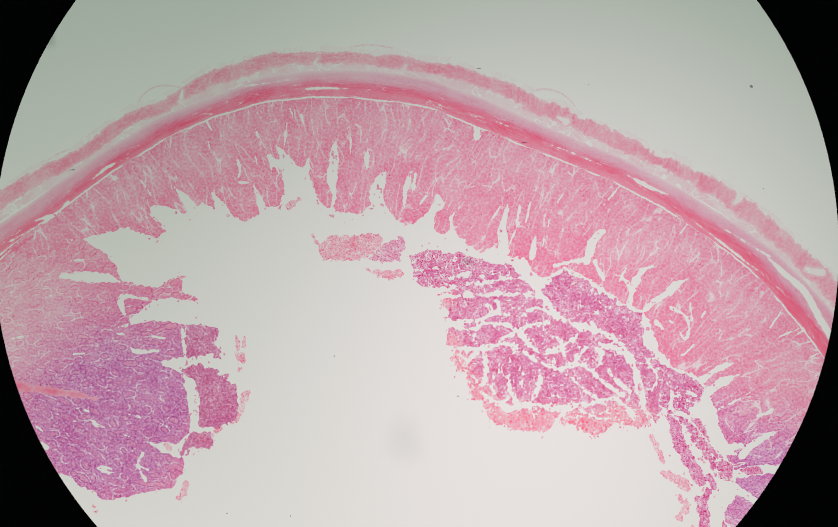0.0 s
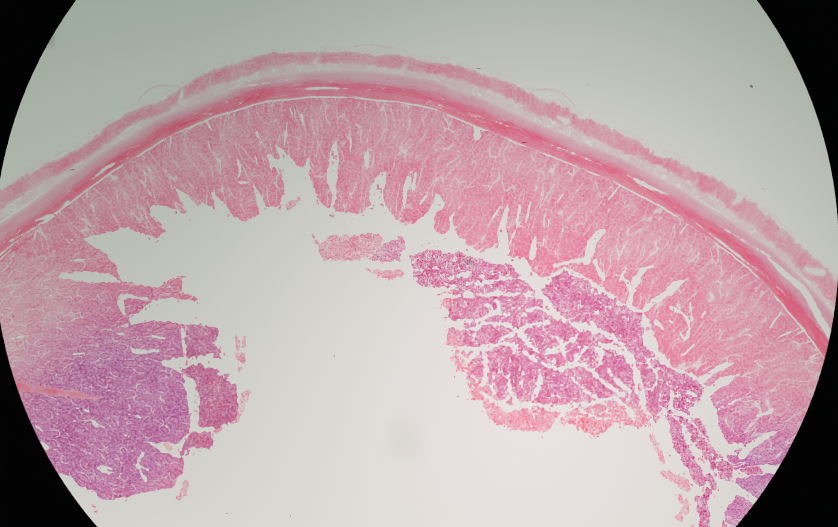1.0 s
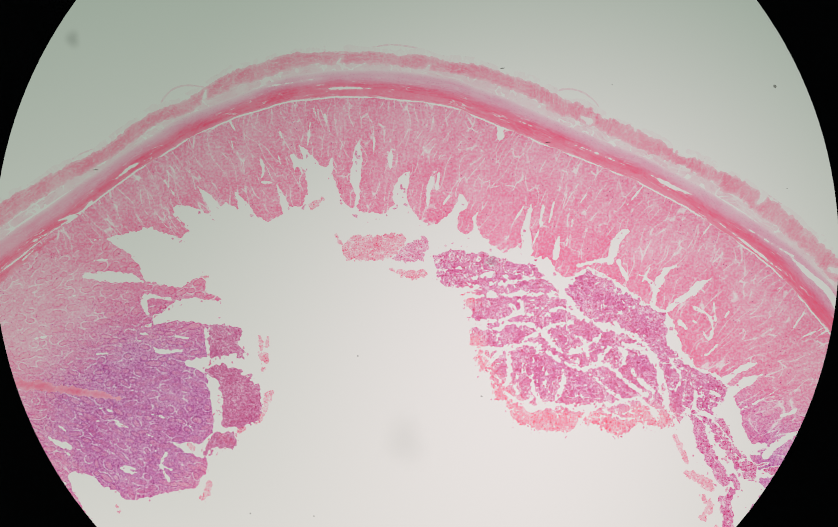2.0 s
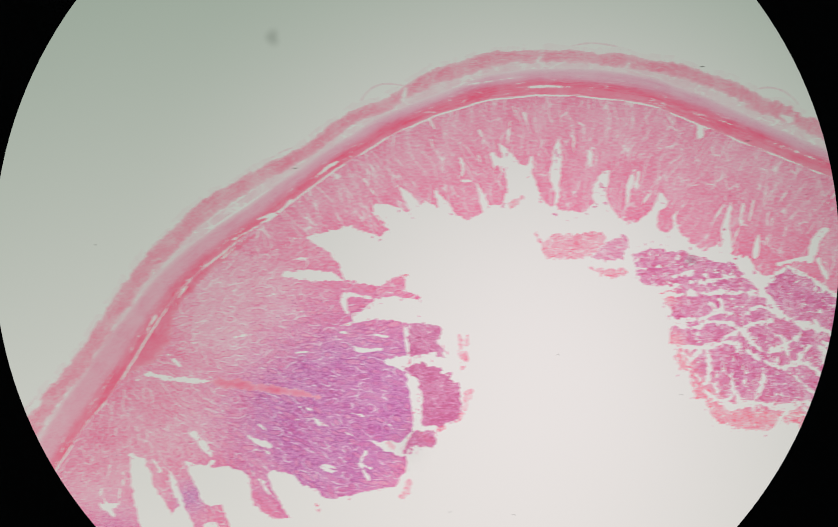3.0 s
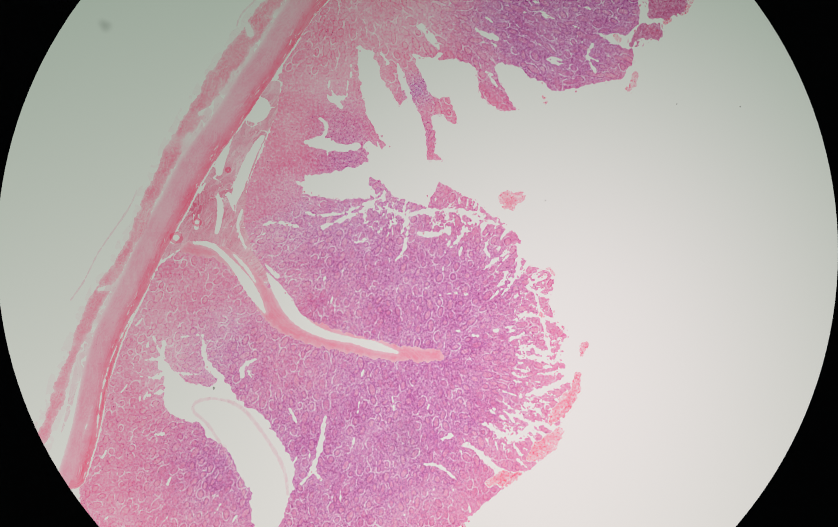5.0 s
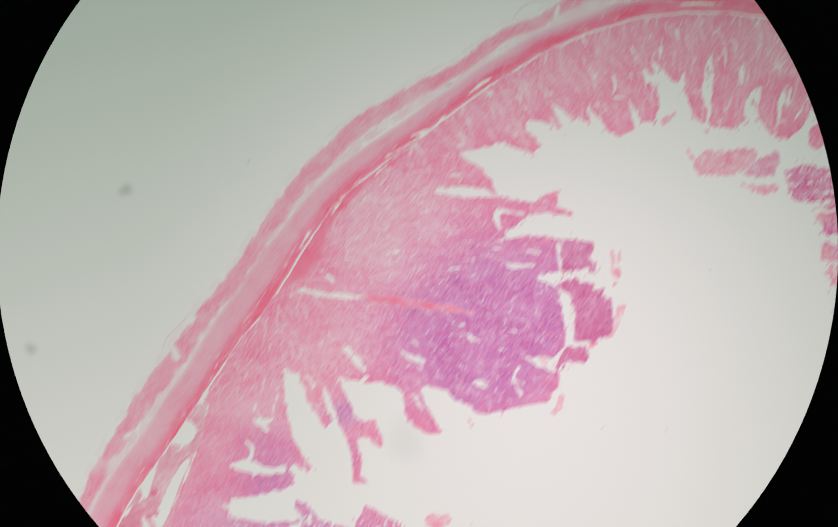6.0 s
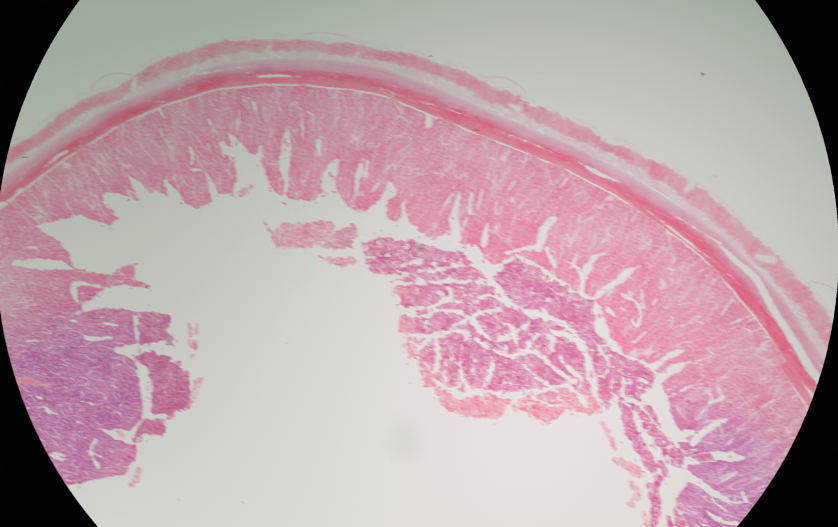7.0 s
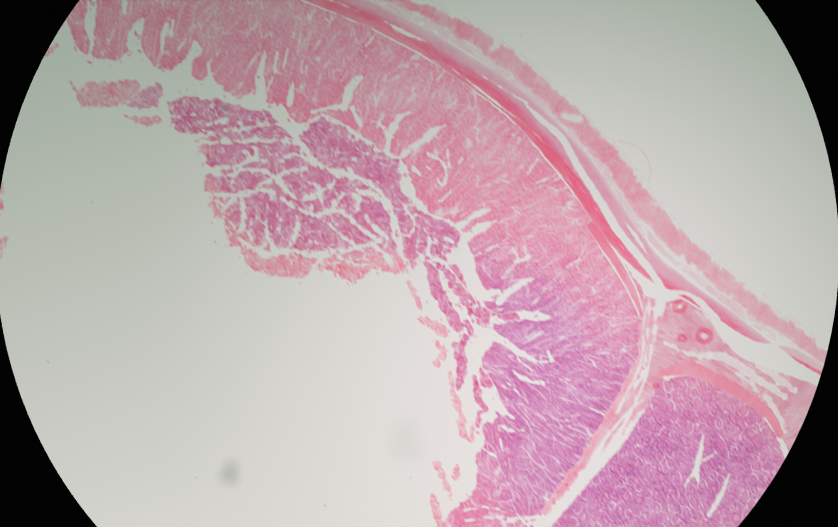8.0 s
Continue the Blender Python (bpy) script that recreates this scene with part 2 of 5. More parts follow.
def smooth(pts, n=4):
    """Catmull-Rom through the points."""
    if len(pts) < 3:
        return pts
    a = np.array([pts[0], *pts, pts[-1]], float)
    out = []
    for i in range(1, len(a) - 2):
        for t in np.arange(n) / n:
            p0, p1, p2, p3 = a[i - 1:i + 3]
            out.append(0.5 * (2 * p1 + (p2 - p0) * t + (2 * p0 - 5 * p1 + 4 * p2 - p3) * t * t + (3 * p1 - p0 - 3 * p2 + p3) * t ** 3))
    return out + [a[-1]]


def ribbon(pts, margin=45, steps=4):
    """Signed distance to a band along pts (x, y, half width)."""
    pts = smooth([tuple(p) for p in pts], steps)
    f = np.full(GX.shape, FAR)
    for p, q in zip(pts[:-1], pts[1:]):
        w = window((p, q), margin + max(p[2], q[2]))
        x, y = GX[w], GY[w]
        dx, dy = q[0] - p[0], q[1] - p[1]
        t = np.clip(((x - p[0]) * dx + (y - p[1]) * dy) / max(dx * dx + dy * dy, 1e-9), 0, 1)
        d = np.hypot(x - p[0] - t * dx, y - p[1] - t * dy) - (p[2] + t * (q[2] - p[2]))
        f[w] = np.minimum(f[w], d)
    return f


def polygon(pts, margin=45):
    """Signed distance to a closed outline, negative inside."""
    w = window(pts, margin)
    x, y = GX[w], GY[w]
    d, inside = np.full(x.shape, FAR), np.zeros(x.shape, bool)
    for p, q in zip(pts, [*pts[1:], pts[0]]):
        dx, dy = q[0] - p[0], q[1] - p[1]
        t = np.clip(((x - p[0]) * dx + (y - p[1]) * dy) / max(dx * dx + dy * dy, 1e-9), 0, 1)
        d = np.minimum(d, np.hypot(x - p[0] - t * dx, y - p[1] - t * dy))
        if dy:
            inside ^= ((p[1] > y) != (q[1] > y)) & (x < p[0] + dx * (y - p[1]) / dy)
    f = np.full(GX.shape, FAR)
    f[w] = np.where(inside, -d, d)
    return f


def along(path):
    """Place along a path and distance from it, for every point; the path's ends fan out."""
    pts = np.array(smooth([tuple(p[:2]) for p in path], 3))
    seg = pts[1:] - pts[:-1]
    length = np.hypot(seg[:, 0], seg[:, 1])
    start = np.r_[0.0, np.cumsum(length)[:-1]]
    last = len(seg) - 1

    def meet(x, y, i):
        dx, dy, n = seg[i, 0], seg[i, 1], length[i]
        raw = ((x - pts[i, 0]) * dx + (y - pts[i, 1]) * dy) / (n * n)
        t = np.clip(raw, 0, 1)
        return raw, t, np.hypot(x - pts[i, 0] - t * dx, y - pts[i, 1] - t * dy)

    # the nearest stretch is found on every sixth point, then sought again among its neighbours
    cx, cy = GX[::6, ::6], GY[::6, ::6]
    best, which = np.full(cx.shape, 1e9), np.zeros(cx.shape, int)
    for i in range(last + 1):
        d = meet(cx, cy, i)[2]
        which = np.where(d < best, i, which)
        best = np.minimum(d, best)
    guess = which.repeat(6, 0).repeat(6, 1)[:NY, :NX]
    best, pick = np.full(GX.shape, 1e9), guess
    for k in (0, -1, 1, -2, 2):
        i = np.clip(guess + k, 0, last)
        d = meet(GX, GY, i)[2]
        pick = np.where(d < best, i, pick)
        best = np.minimum(d, best)
    raw, t, d = meet(GX, GY, pick)
    n = length[pick]
    side = np.sign((GX - pts[pick, 0]) * seg[pick, 1] - (GY - pts[pick, 1]) * seg[pick, 0])
    over = np.where(((raw > 1) & (pick == last)) | ((raw < 0) & (pick == 0)), np.arctan2((raw - t) * n, d + 1e-6), 0.0)
    return start[pick] + t * n + 90 * over, d * side


def streaks(flow, su, sv, seed):
    """A random field drawn out along the flow: features su wide and sv long."""
    table = np.random.default_rng(seed).uniform(-1, 1, (64, 512))
    a, b = flow[0] / su + 300, flow[1] / sv + 300
    ia, ib = np.floor(a).astype(int), np.floor(b).astype(int)
    fa, fb = a - ia, b - ib
    fa, fb = fa * fa * (3 - 2 * fa), fb * fb * (3 - 2 * fb)
    get = lambda i, j: table[j % 64, i % 512]
    return (get(ia, ib) * (1 - fa) + get(ia + 1, ib) * fa) * (1 - fb) + (get(ia, ib + 1) * (1 - fa) + get(ia + 1, ib + 1) * fa) * fb


def clefts_along(flow, inside, n, seed, length, width):
    """Short tapered gaps scattered over a region, each following the flow away from its base line."""
    g = np.random.default_rng(seed)
    gy, gx = np.gradient(flow[1])
    spots = np.argwhere(inside)
    cut_field = np.full(GX.shape, FAR)
    for i, j in spots[g.integers(0, len(spots), n)]:
        path, reach, bend = [], g.uniform(*length), g.uniform(-0.25, 0.25)
        x, y = GX[i, j], GY[i, j]
        wide = g.uniform(*width)
        for k in range(6):
            a, b = int((y - Y0) / STEP), int((x - X0) / STEP)
            if not (1 < a < NY - 2 and 1 < b < NX - 2):
                break
            path.append((x, y, wide * math.sin(math.pi * (k + 0.4) / 6.2) + 0.25))
            d = math.atan2(gy[a, b], gx[a, b]) + bend
            x, y = x + reach / 5 * math.cos(d), y + reach / 5 * math.sin(d)
        if len(path) > 2:
            cut_field = np.minimum(cut_field, ribbon(path, 6, 2))
    return cut_field


def glands_in(f, flow, n, spacing, seed, wide, stretch):
    """Scatter oval glands over a region, drawn out along the flow: x, y, direction, half width, half length, opening, chance."""
    g = np.random.default_rng(seed)
    gy, gx = np.gradient(flow[1])
    spots = np.argwhere(f < -6)
    found, taken = [], collections.defaultdict(list)
    for i, j in spots[g.permutation(len(spots))[:40 * n]]:
        x, y = GX[i, j], GY[i, j]
        key = (int(x // 40), int(y // 40))
        near = [q for a in (-1, 0, 1) for b in (-1, 0, 1) for q in taken[key[0] + a, key[1] + b]]
        a = wide * g.uniform(0.72, 1.2)
        if any(math.hypot(x - q[0], y - q[1]) < spacing * (a + q[3]) / (2 * wide) for q in near):
            continue
        way = math.atan2(gy[i, j], gx[i, j]) + g.normal(0, 0.3)
        q = (x, y, way, a, a * g.uniform(*stretch), g.uniform(0, 6.28), g.uniform(0, 1))
        taken[key].append(q)
        found.append(q)
        if len(found) == n:
            break
    return found


def gland_field(glands):
    """How far each point lies outside the nearest gland, on which side of it, and that gland's own chance."""
    d, side, luck = np.full(GX.shape, 20.0), np.zeros_like(GX), np.zeros_like(GX)
    for x, y, way, a, b, turn, chance in glands:
        w = window([(x, y)], b + 9)
        dx, dy = GX[w] - x, GY[w] - y
        v, u = dx * math.cos(way) + dy * math.sin(way), dy * math.cos(way) - dx * math.sin(way)
        rho = np.hypot(u / a, v / b)
        q = np.minimum((rho - 1) * a * b / np.maximum(np.hypot(b * u / a, a * v / b) / np.maximum(rho, 1e-3), 1e-3), 20)
        near = q < d[w]
        d[w] = np.where(near, q, d[w])
        side[w] = np.where(near, np.cos(np.arctan2(v, u) - turn), side[w])
        luck[w] = np.where(near, chance, luck[w])
    return d, side, luck


def blob(x, y, r, ry=None):
    return np.exp(-((GY[:, :1] - y) / (ry or r)) ** 2) * np.exp(-((GX[:1] - x) / r) ** 2)


cut = lambda f, *cuts: functools.reduce(lambda a, b: np.maximum(a, -b), cuts, f)
join = lambda *fs: functools.reduce(np.minimum, fs)
RAG = 2.0 * cloud(14, 3, 1) + 1.5 * cloud(6, 2, 2) + 1.0 * cloud(4, 1, 6)
RAG2 = 5.0 * cloud(22, 3, 3) + 2.5 * cloud(8, 2, 4)
GRITTY = cloud(10, 3, 5)

# ---- the wall of the gut: two muscle layers along one long arc ----
OUTER = [(-775, 1606, 13), (-743, 1532, 13), (-730, 1485, 13), (-710, 1437, 13), (-691, 1389, 14), (-670, 1340, 14), (-643, 1292, 13), (-610, 1241, 14), (-584, 1190, 14), (-565, 1140, 15), (-536, 1082, 16), (-509, 1024, 16), (-476, 976, 17), (-434, 909, 20), (-391, 852, 20), (-350, 792, 18), (-311, 737, 18)] + [(-273, 693, 17), (-237, 641, 17), (-192, 572, 18), (-142, 504, 18), (-91, 451, 17), (-41, 402, 17), (10, 368, 16), (72, 330, 14)]
OUTER += [(155, 287, 13), (202, 251, 13), (250, 219, 12), (299, 203, 11), (343, 176, 13), (397, 148, 15), (447, 133, 15), (497, 116, 14), (557, 109, 12), (648, 109, 12), (699, 113, 12), (749, 117, 13), (800, 126, 12), (851, 135, 13), (902, 152, 13), (953, 171, 15), (1004, 200, 15), (1055, 217, 15), (1105, 241, 15), (1155, 263, 14), (1205, 288, 14), (1254, 310, 14), (1303, 334, 15), (1351, 361, 15), (1398, 394, 16), (1445, 432, 17)]
OUTER += [(1589, 575, 17), (1625, 623, 18), (1660, 671, 20), (1709, 727, 20), (1757, 770, 18), (1800, 806, 17), (1852, 848, 17), (1898, 884, 15), (1943, 914, 13), (1996, 954, 12)]
MUSCLE = [(-710, 1657, 26), (-683, 1564, 26), (-668, 1487, 26), (-653, 1429, 27), (-631, 1370, 27), (-601, 1311, 27), (-573, 1251, 27), (-544, 1191, 28), (-515, 1140, 28), (-480, 1074, 28), (-425, 998, 27), (-374, 921, 28), (-323, 846, 28), (-282, 781, 30)] + [(-236, 722, 32), (-197, 663, 32), (-157, 605, 28), (-107, 539, 26), (-56, 489, 24), (0, 446, 23), (61, 403, 21), (117, 362, 21)]
MUSCLE += [(154, 336, 20), (201, 302, 20), (249, 273, 20), (298, 242, 20), (347, 220, 19), (396, 200, 18), (446, 183, 20), (496, 167, 22), (546, 160, 24), (597, 156, 24), (698, 159, 26), (800, 174, 25), (851, 192, 25), (903, 212, 26), (954, 234, 25), (1005, 256, 24), (1055, 276, 23), (1106, 297, 23), (1156, 317, 23), (1205, 343, 23), (1255, 369, 23), (1303, 401, 24), (1351, 432, 25), (1398, 465, 26), (1445, 505, 28)]
MUSCLE += [(1530, 599, 31), (1578, 668, 31), (1620, 727, 29), (1672, 786, 23), (1721, 818, 18), (1769, 850, 14), (1814, 880, 13), (1861, 913, 10), (1893, 931, 4)]
MUSCLE_END = [(1915, 938, 4), (1942, 953, 11), (1995, 987, 13)]
INNER_END = [(1561, 711, 9), (1606, 776, 8), (1636, 829, 6.5), (1656, 879, 3)]
[OUTER_TURN] = [(851, 143)]
[WEDGE_PALE] = [(1635, 829, 70)]
OUTER_PALE = [(1709, 717, 110), (1852, 848, 120), (1978, 944, 110)]
PALE_SPOTS = [(-31, 600, 75, 0.26), (-92, 539, 60, 0.1), (-71, 784, 110, 0.22), (-161, 884, 110, 0.2), (9, 641, 50, 0.12)] + [(62, 539, 110, 0.34), (72, 657, 60, 0.15)] + [(-305, 1170, 100, 0.2), (-513, 1412, 110, 0.25), (-243, 935, 80, 0.15)]
# long splits and slits in the muscle, tapered at their ends
SPLITS = [[(173, 335, 1), (196, 317, 4), (225, 300, 1)], [(71, 421, 1), (98, 406, 2.5), (116, 396, 1)], [(17, 453, 2), (53, 433, 2), (84, 416, 1)], [(561, 167, 1), (607, 165, 3), (652, 166, 1)], [(426, 167, 1), (496, 156, 2), (557, 147, 1)], [(1171, 326, 1), (1210, 348, 5), (1250, 364, 1)], [(1294, 411, 1), (1342, 448, 2), (1389, 485, 3), (1426, 512, 1)], [(1342, 420, 1), (1398, 455, 2), (1440, 480, 3)]]
SPLITS += [[(1436, 482, 2), (1468, 512, 6), (1508, 549, 7)] + [(1532, 594, 7), (1580, 668, 8), (1610, 719, 8), (1652, 770, 8), (1682, 810, 7), (1695, 836, 7), (1691, 879, 4), (1675, 935, 5)], [(1620, 698, 1), (1645, 732, 4), (1670, 770, 1)], [(1695, 836, 6), (1740, 837, 5), (1778, 866, 7), (1812, 908, 9), (1851, 935, 13), (1902, 948, 14), (1942, 974, 11), (1994, 1002, 9)], [(-1, 487, 2), (51, 441, 2), (102, 403, 2), (128, 377, 2)]]
SPLITS += [[(66, 413, 1), (84, 407, 4), (102, 399, 1)], [(-92, 579, 1), (-77, 551, 3), (-62, 533, 1)], [(-144, 625, 1), (-130, 602, 3), (-114, 580, 1)], [(-172, 661, 1), (-160, 636, 2), (-147, 615, 1)], [(-265, 822, 1), (-245, 797, 2), (-221, 772, 1)], [(-327, 966, 2), (-316, 911, 2), (-298, 865, 2), (-267, 820, 2), (-242, 780, 2)], [(-691, 1592, 1), (-681, 1559, 2), (-671, 1526, 1)]]
SPLITS += [[(-664, 1584, 2), (-655, 1507, 2), (-636, 1439, 2), (-609, 1380, 1.8), (-581, 1331, 1.5), (-558, 1291, 1)], [(872, 211, 1), (913, 222, 1.6), (964, 241, 1)], [(1015, 265, 1), (1065, 284, 1.8), (1126, 309, 1)], [(1085, 258, 1), (1105, 271, 3), (1085, 246, 1)]]
OUTER_FRAY = [[(336, 198, 2), (339, 183, 4), (342, 169, 1)], [(589, 118, 3), (595, 107, 1)], [(754, 133, 4), (760, 121, 1)], [(1045, 220, 3), (1060, 227, 6)], [(1374, 380, 3), (1384, 368, 6), (1377, 352, 2)], [(1508, 505, 5), (1539, 510, 6)],
    [(-375, 827, 7), (-387, 797, 3)], [(-414, 927, 7), (-429, 937, 4)], [(-469, 978, 5), (-444, 968, 8)], [(-499, 1029, 3), (-489, 1019, 5)], [(-639, 1305, 5), (-659, 1308, 3)]]

# ---- lining: from the muscle inwards ----
CREST_BACK = [(8, 470), (71, 411), (135, 356), (201, 302), (298, 242), (396, 200), (496, 167), (597, 156), (698, 159), (800, 174), (903, 212), (1005, 256), (1106, 297), (1205, 343), (1303, 401), (1398, 465), (1445, 505)] + [(1499, 584), (1550, 676), (1601, 747), (1640, 808), (1665, 849), (1664, 909), (1654, 970), (1608, 1046), (1568, 1107), (1527, 1172), (1486, 1231), (1455, 1265), (1424, 1347)]
CREST_TIPS = [(1254, 1349), (1276, 1277), (1293, 1248), (1327, 1225), (1347, 1194), (1342, 1144), (1361, 1124), (1356, 1084), (1387, 1069), (1372, 1028), (1355, 983), (1360, 947), (1383, 924), (1373, 891), (1357, 850)] + [(1378, 851), (1357, 819), (1334, 759), (1316, 715), (1302, 701), (1258, 689), (1233, 652), (1220, 606), (1201, 581), (1171, 576), (1137, 546), (1102, 521), (1056, 500), (1014, 521)]
CREST_TIPS += [(990, 495), (980, 482), (960, 482), (924, 461), (898, 471), (875, 457), (847, 428), (821, 439), (800, 397), (761, 425), (739, 410), (720, 382), (687, 387), (669, 400), (631, 395), (595, 379), (578, 326), (529, 369), (519, 386), (494, 390), (458, 419), (429, 400), (396, 388), (379, 383), (349, 399), (293, 446), (268, 438), (238, 425), (190, 436), (153, 446), (71, 480)]
# clefts between the villi, from the free edge inwards
CLEFTS = [[(339, 424, 24), (310, 404, 18), (288, 391, 7)], [(366, 399, 12), (347, 373, 7), (325, 349, 1)], [(419, 400, 12), (409, 380, 8), (396, 360, 1)], [(496, 400, 8), (486, 373, 6), (475, 347, 1)], [(550, 390, 16), (551, 347, 20), (540, 314, 15), (527, 286, 6), (515, 271, 1)], [(551, 326, 16), (570, 321, 8), (578, 296, 1)], [(540, 316, 8), (509, 301, 6), (500, 286, 1)]]
CLEFTS += [[(628, 372, 1), (621, 341, 9), (624, 311, 9), (626, 280, 5), (628, 267, 1)], [(618, 398, 2), (626, 369, 4)], [(710, 395, 12), (704, 361, 13), (713, 336, 9), (722, 321, 3)], [(687, 315, 1), (686, 295, 4), (688, 280, 1)], [(756, 387, 1), (759, 356, 5), (764, 331, 2)], [(772, 361, 1), (776, 336, 4), (780, 317, 1)], [(800, 430, 10), (809, 397, 8), (821, 382, 9), (817, 365, 2)]]
CLEFTS += [[(848, 439, 3), (844, 410, 4), (852, 395, 1)], [(942, 469, 10), (940, 428, 8), (947, 398, 3), (950, 382, 1)], [(995, 480, 6), (1000, 454, 4), (1003, 434, 1)], [(446, 332, 1), (449, 317, 3), (444, 297, 1)], [(466, 342, 2), (449, 342, 3)], [(482, 309, 1), (478, 291, 3)], [(893, 256, 6), (893, 242, 7), (891, 234, 3)], [(967, 418, 1), (970, 398, 3), (973, 385, 1)], [(1026, 423, 1), (1028, 403, 2), (1034, 388, 1)]]
# broad fissures that cross the lining on the far side, with their side branches
FISSURES = [[(1255, 575, 2), (1281, 590, 2.5), (1289, 616, 3), (1279, 643, 2)], [(1291, 568, 2), (1295, 600, 2)], [(1250, 670, 2), (1281, 662, 2), (1301, 641, 1.5)], [(1097, 490, 7), (1107, 459, 9), (1119, 439, 6), (1129, 433, 3)], [(1036, 497, 4), (1066, 490, 4), (1097, 485, 5)], [(1176, 576, 5), (1184, 536, 6), (1201, 508, 6), (1221, 497, 2)], [(1206, 579, 5), (1240, 554, 6), (1267, 532, 6), (1286, 522, 2)], [(1112, 490, 5), (1129, 521, 4)]]
FISSURES += [[(1147, 512, 1), (1167, 521, 2), (1181, 541, 3)], [(1311, 712, 6), (1335, 695, 6), (1361, 682, 5), (1376, 679, 1)], [(1325, 735, 7), (1351, 715, 8), (1382, 701, 3)], [(1338, 769, 2), (1371, 753, 3), (1405, 733, 1)], [(1387, 853, 7), (1411, 830, 7), (1439, 814, 5), (1452, 809, 1)], [(1255, 601, 1), (1266, 611, 2), (1283, 641, 1)], [(1240, 616, 2), (1227, 601, 3)], [(1362, 839, 7), (1388, 834, 5)]]
FISSURES += [[(1362, 891, 8), (1393, 883, 9), (1434, 878, 9), (1467, 880, 8), (1482, 882, 2)], [(1357, 906, 10), (1393, 923, 8), (1423, 944, 6), (1459, 964, 3), (1484, 964, 2)], [(1489, 964, 1), (1481, 952, 4), (1479, 941, 1)], [(1352, 983, 8), (1375, 1015, 7), (1387, 1049, 8), (1415, 1070, 2)], [(1408, 972, 1), (1428, 995, 3), (1464, 1005, 4), (1489, 1004, 1)], [(1361, 1129, 2), (1381, 1142, 2)], [(1320, 1243, 3), (1360, 1238, 2), (1395, 1242, 1)]]
FISSURES += [[(1405, 1259, 2), (1455, 1256, 3), (1483, 1258, 3)], [(1398, 865, 2), (1357, 875, 5)], [(1419, 778, 3), (1444, 768, 4)], [(1325, 1262, 2), (1395, 1254, 2)], [(1392, 1084, 1), (1412, 1094, 1.5), (1443, 1093, 1)]]
# the cleft between the two folds, under the lining
BASE_CLEFT = [[(1673, 935, 2), (1667, 980, 2.2), (1648, 1030, 2.6), (1623, 1081, 4), (1582, 1146, 6), (1541, 1196, 6), (1500, 1240, 5), (1480, 1258, 5), (1440, 1269, 3)], [(1665, 859, 1.3), (1658, 899, 1.6), (1658, 940, 1.8), (1649, 980, 2), (1626, 1026, 2), (1610, 1059, 2.5)], [(1658, 1035, 2), (1623, 1066, 3), (1582, 1116, 2), (1562, 1141, 1)]]

# ---- loose purple mucosa that has come away into the lumen ----
LOOSE = [(764, 478), (816, 467), (867, 475), (908, 492), (960, 495), (977, 521), (1008, 554), (1036, 592), (1081, 615), (1126, 627), (1166, 652), (1180, 693), (1194, 748), (1218, 807), (1198, 798), (1154, 793), (1114, 816), (1064, 795), (1039, 785), (1024, 807), (963, 803), (923, 796), (908, 771), (903, 751), (882, 746), (872, 705), (852, 695), (852, 654), (836, 644), (840, 613), (852, 603), (831, 570), (813, 552), (842, 545), (790, 536), (774, 516)]
LOOSE_CRACKS = [[(770, 505, 2.4), (800, 503, 1.6), (831, 500, 1.6), (852, 485, 1.6)], [(842, 521, 1.6), (873, 513, 1.6), (903, 519, 1.6)], [(780, 541, 4), (831, 541, 2.4), (883, 531, 2.4), (903, 533, 2.4)], [(903, 531, 2.4), (934, 523, 1.6), (980, 521, 2.4)], [(800, 558, 3.2), (852, 554, 3.2), (908, 551, 3.2), (965, 550, 4), (1011, 555, 3.2)], [(908, 572, 2.4), (934, 588, 3.2), (929, 562, 2.4)]]
LOOSE_CRACKS += [[(852, 605, 3.2), (893, 598, 3.2), (934, 587, 3.2), (970, 591, 2.4), (1005, 576, 3.2), (1041, 594, 3.2)], [(844, 609, 2.4), (883, 617, 3.2), (908, 604, 3.2), (954, 611, 3.2), (990, 644, 3.2), (1015, 666, 3.2)], [(893, 601, 1.6), (888, 629, 2.4), (874, 656, 2.4)], [(924, 644, 1.6), (949, 629, 2.4), (990, 608, 2.4), (1026, 605, 2.4)]]
LOOSE_CRACKS += [[(847, 650, 3.2), (898, 652, 4), (949, 644, 3.2), (1000, 672, 4), (1045, 690, 4), (1086, 682, 4), (1130, 715, 3.2), (1165, 738, 2.4)], [(903, 654, 3.2), (911, 695, 3.2), (901, 734, 4), (943, 758, 4)], [(948, 764, 4.8), (999, 758, 5.6), (1050, 765, 5.6), (1100, 756, 4.8), (1150, 748, 4.8), (1184, 775, 4)], [(996, 747, 2.4), (1011, 710, 4), (1001, 669, 2.4)], [(925, 705, 1.6), (921, 725, 2.4), (931, 748, 1.6)]]
LOOSE_CRACKS += [[(950, 705, 1.6), (954, 730, 2.4), (966, 758, 2.4)], [(980, 695, 1.6), (972, 725, 2.4)], [(1015, 666, 3.2), (1056, 645, 3.2), (1084, 623, 3.2)], [(1076, 676, 2.4), (1091, 655, 3.2), (1111, 649, 3.2), (1126, 665, 4), (1118, 685, 3.2)], [(1121, 643, 3.2), (1156, 653, 3.2), (1175, 673, 4)], [(1036, 623, 2.4), (1051, 643, 2.4), (1056, 664, 1.6)], [(1136, 693, 1.6), (1155, 715, 2.4), (1180, 733, 1.6)], [(1044, 787, 3.2), (1055, 770, 3.2)], [(1124, 774, 2.4), (1144, 763, 2.4)]]
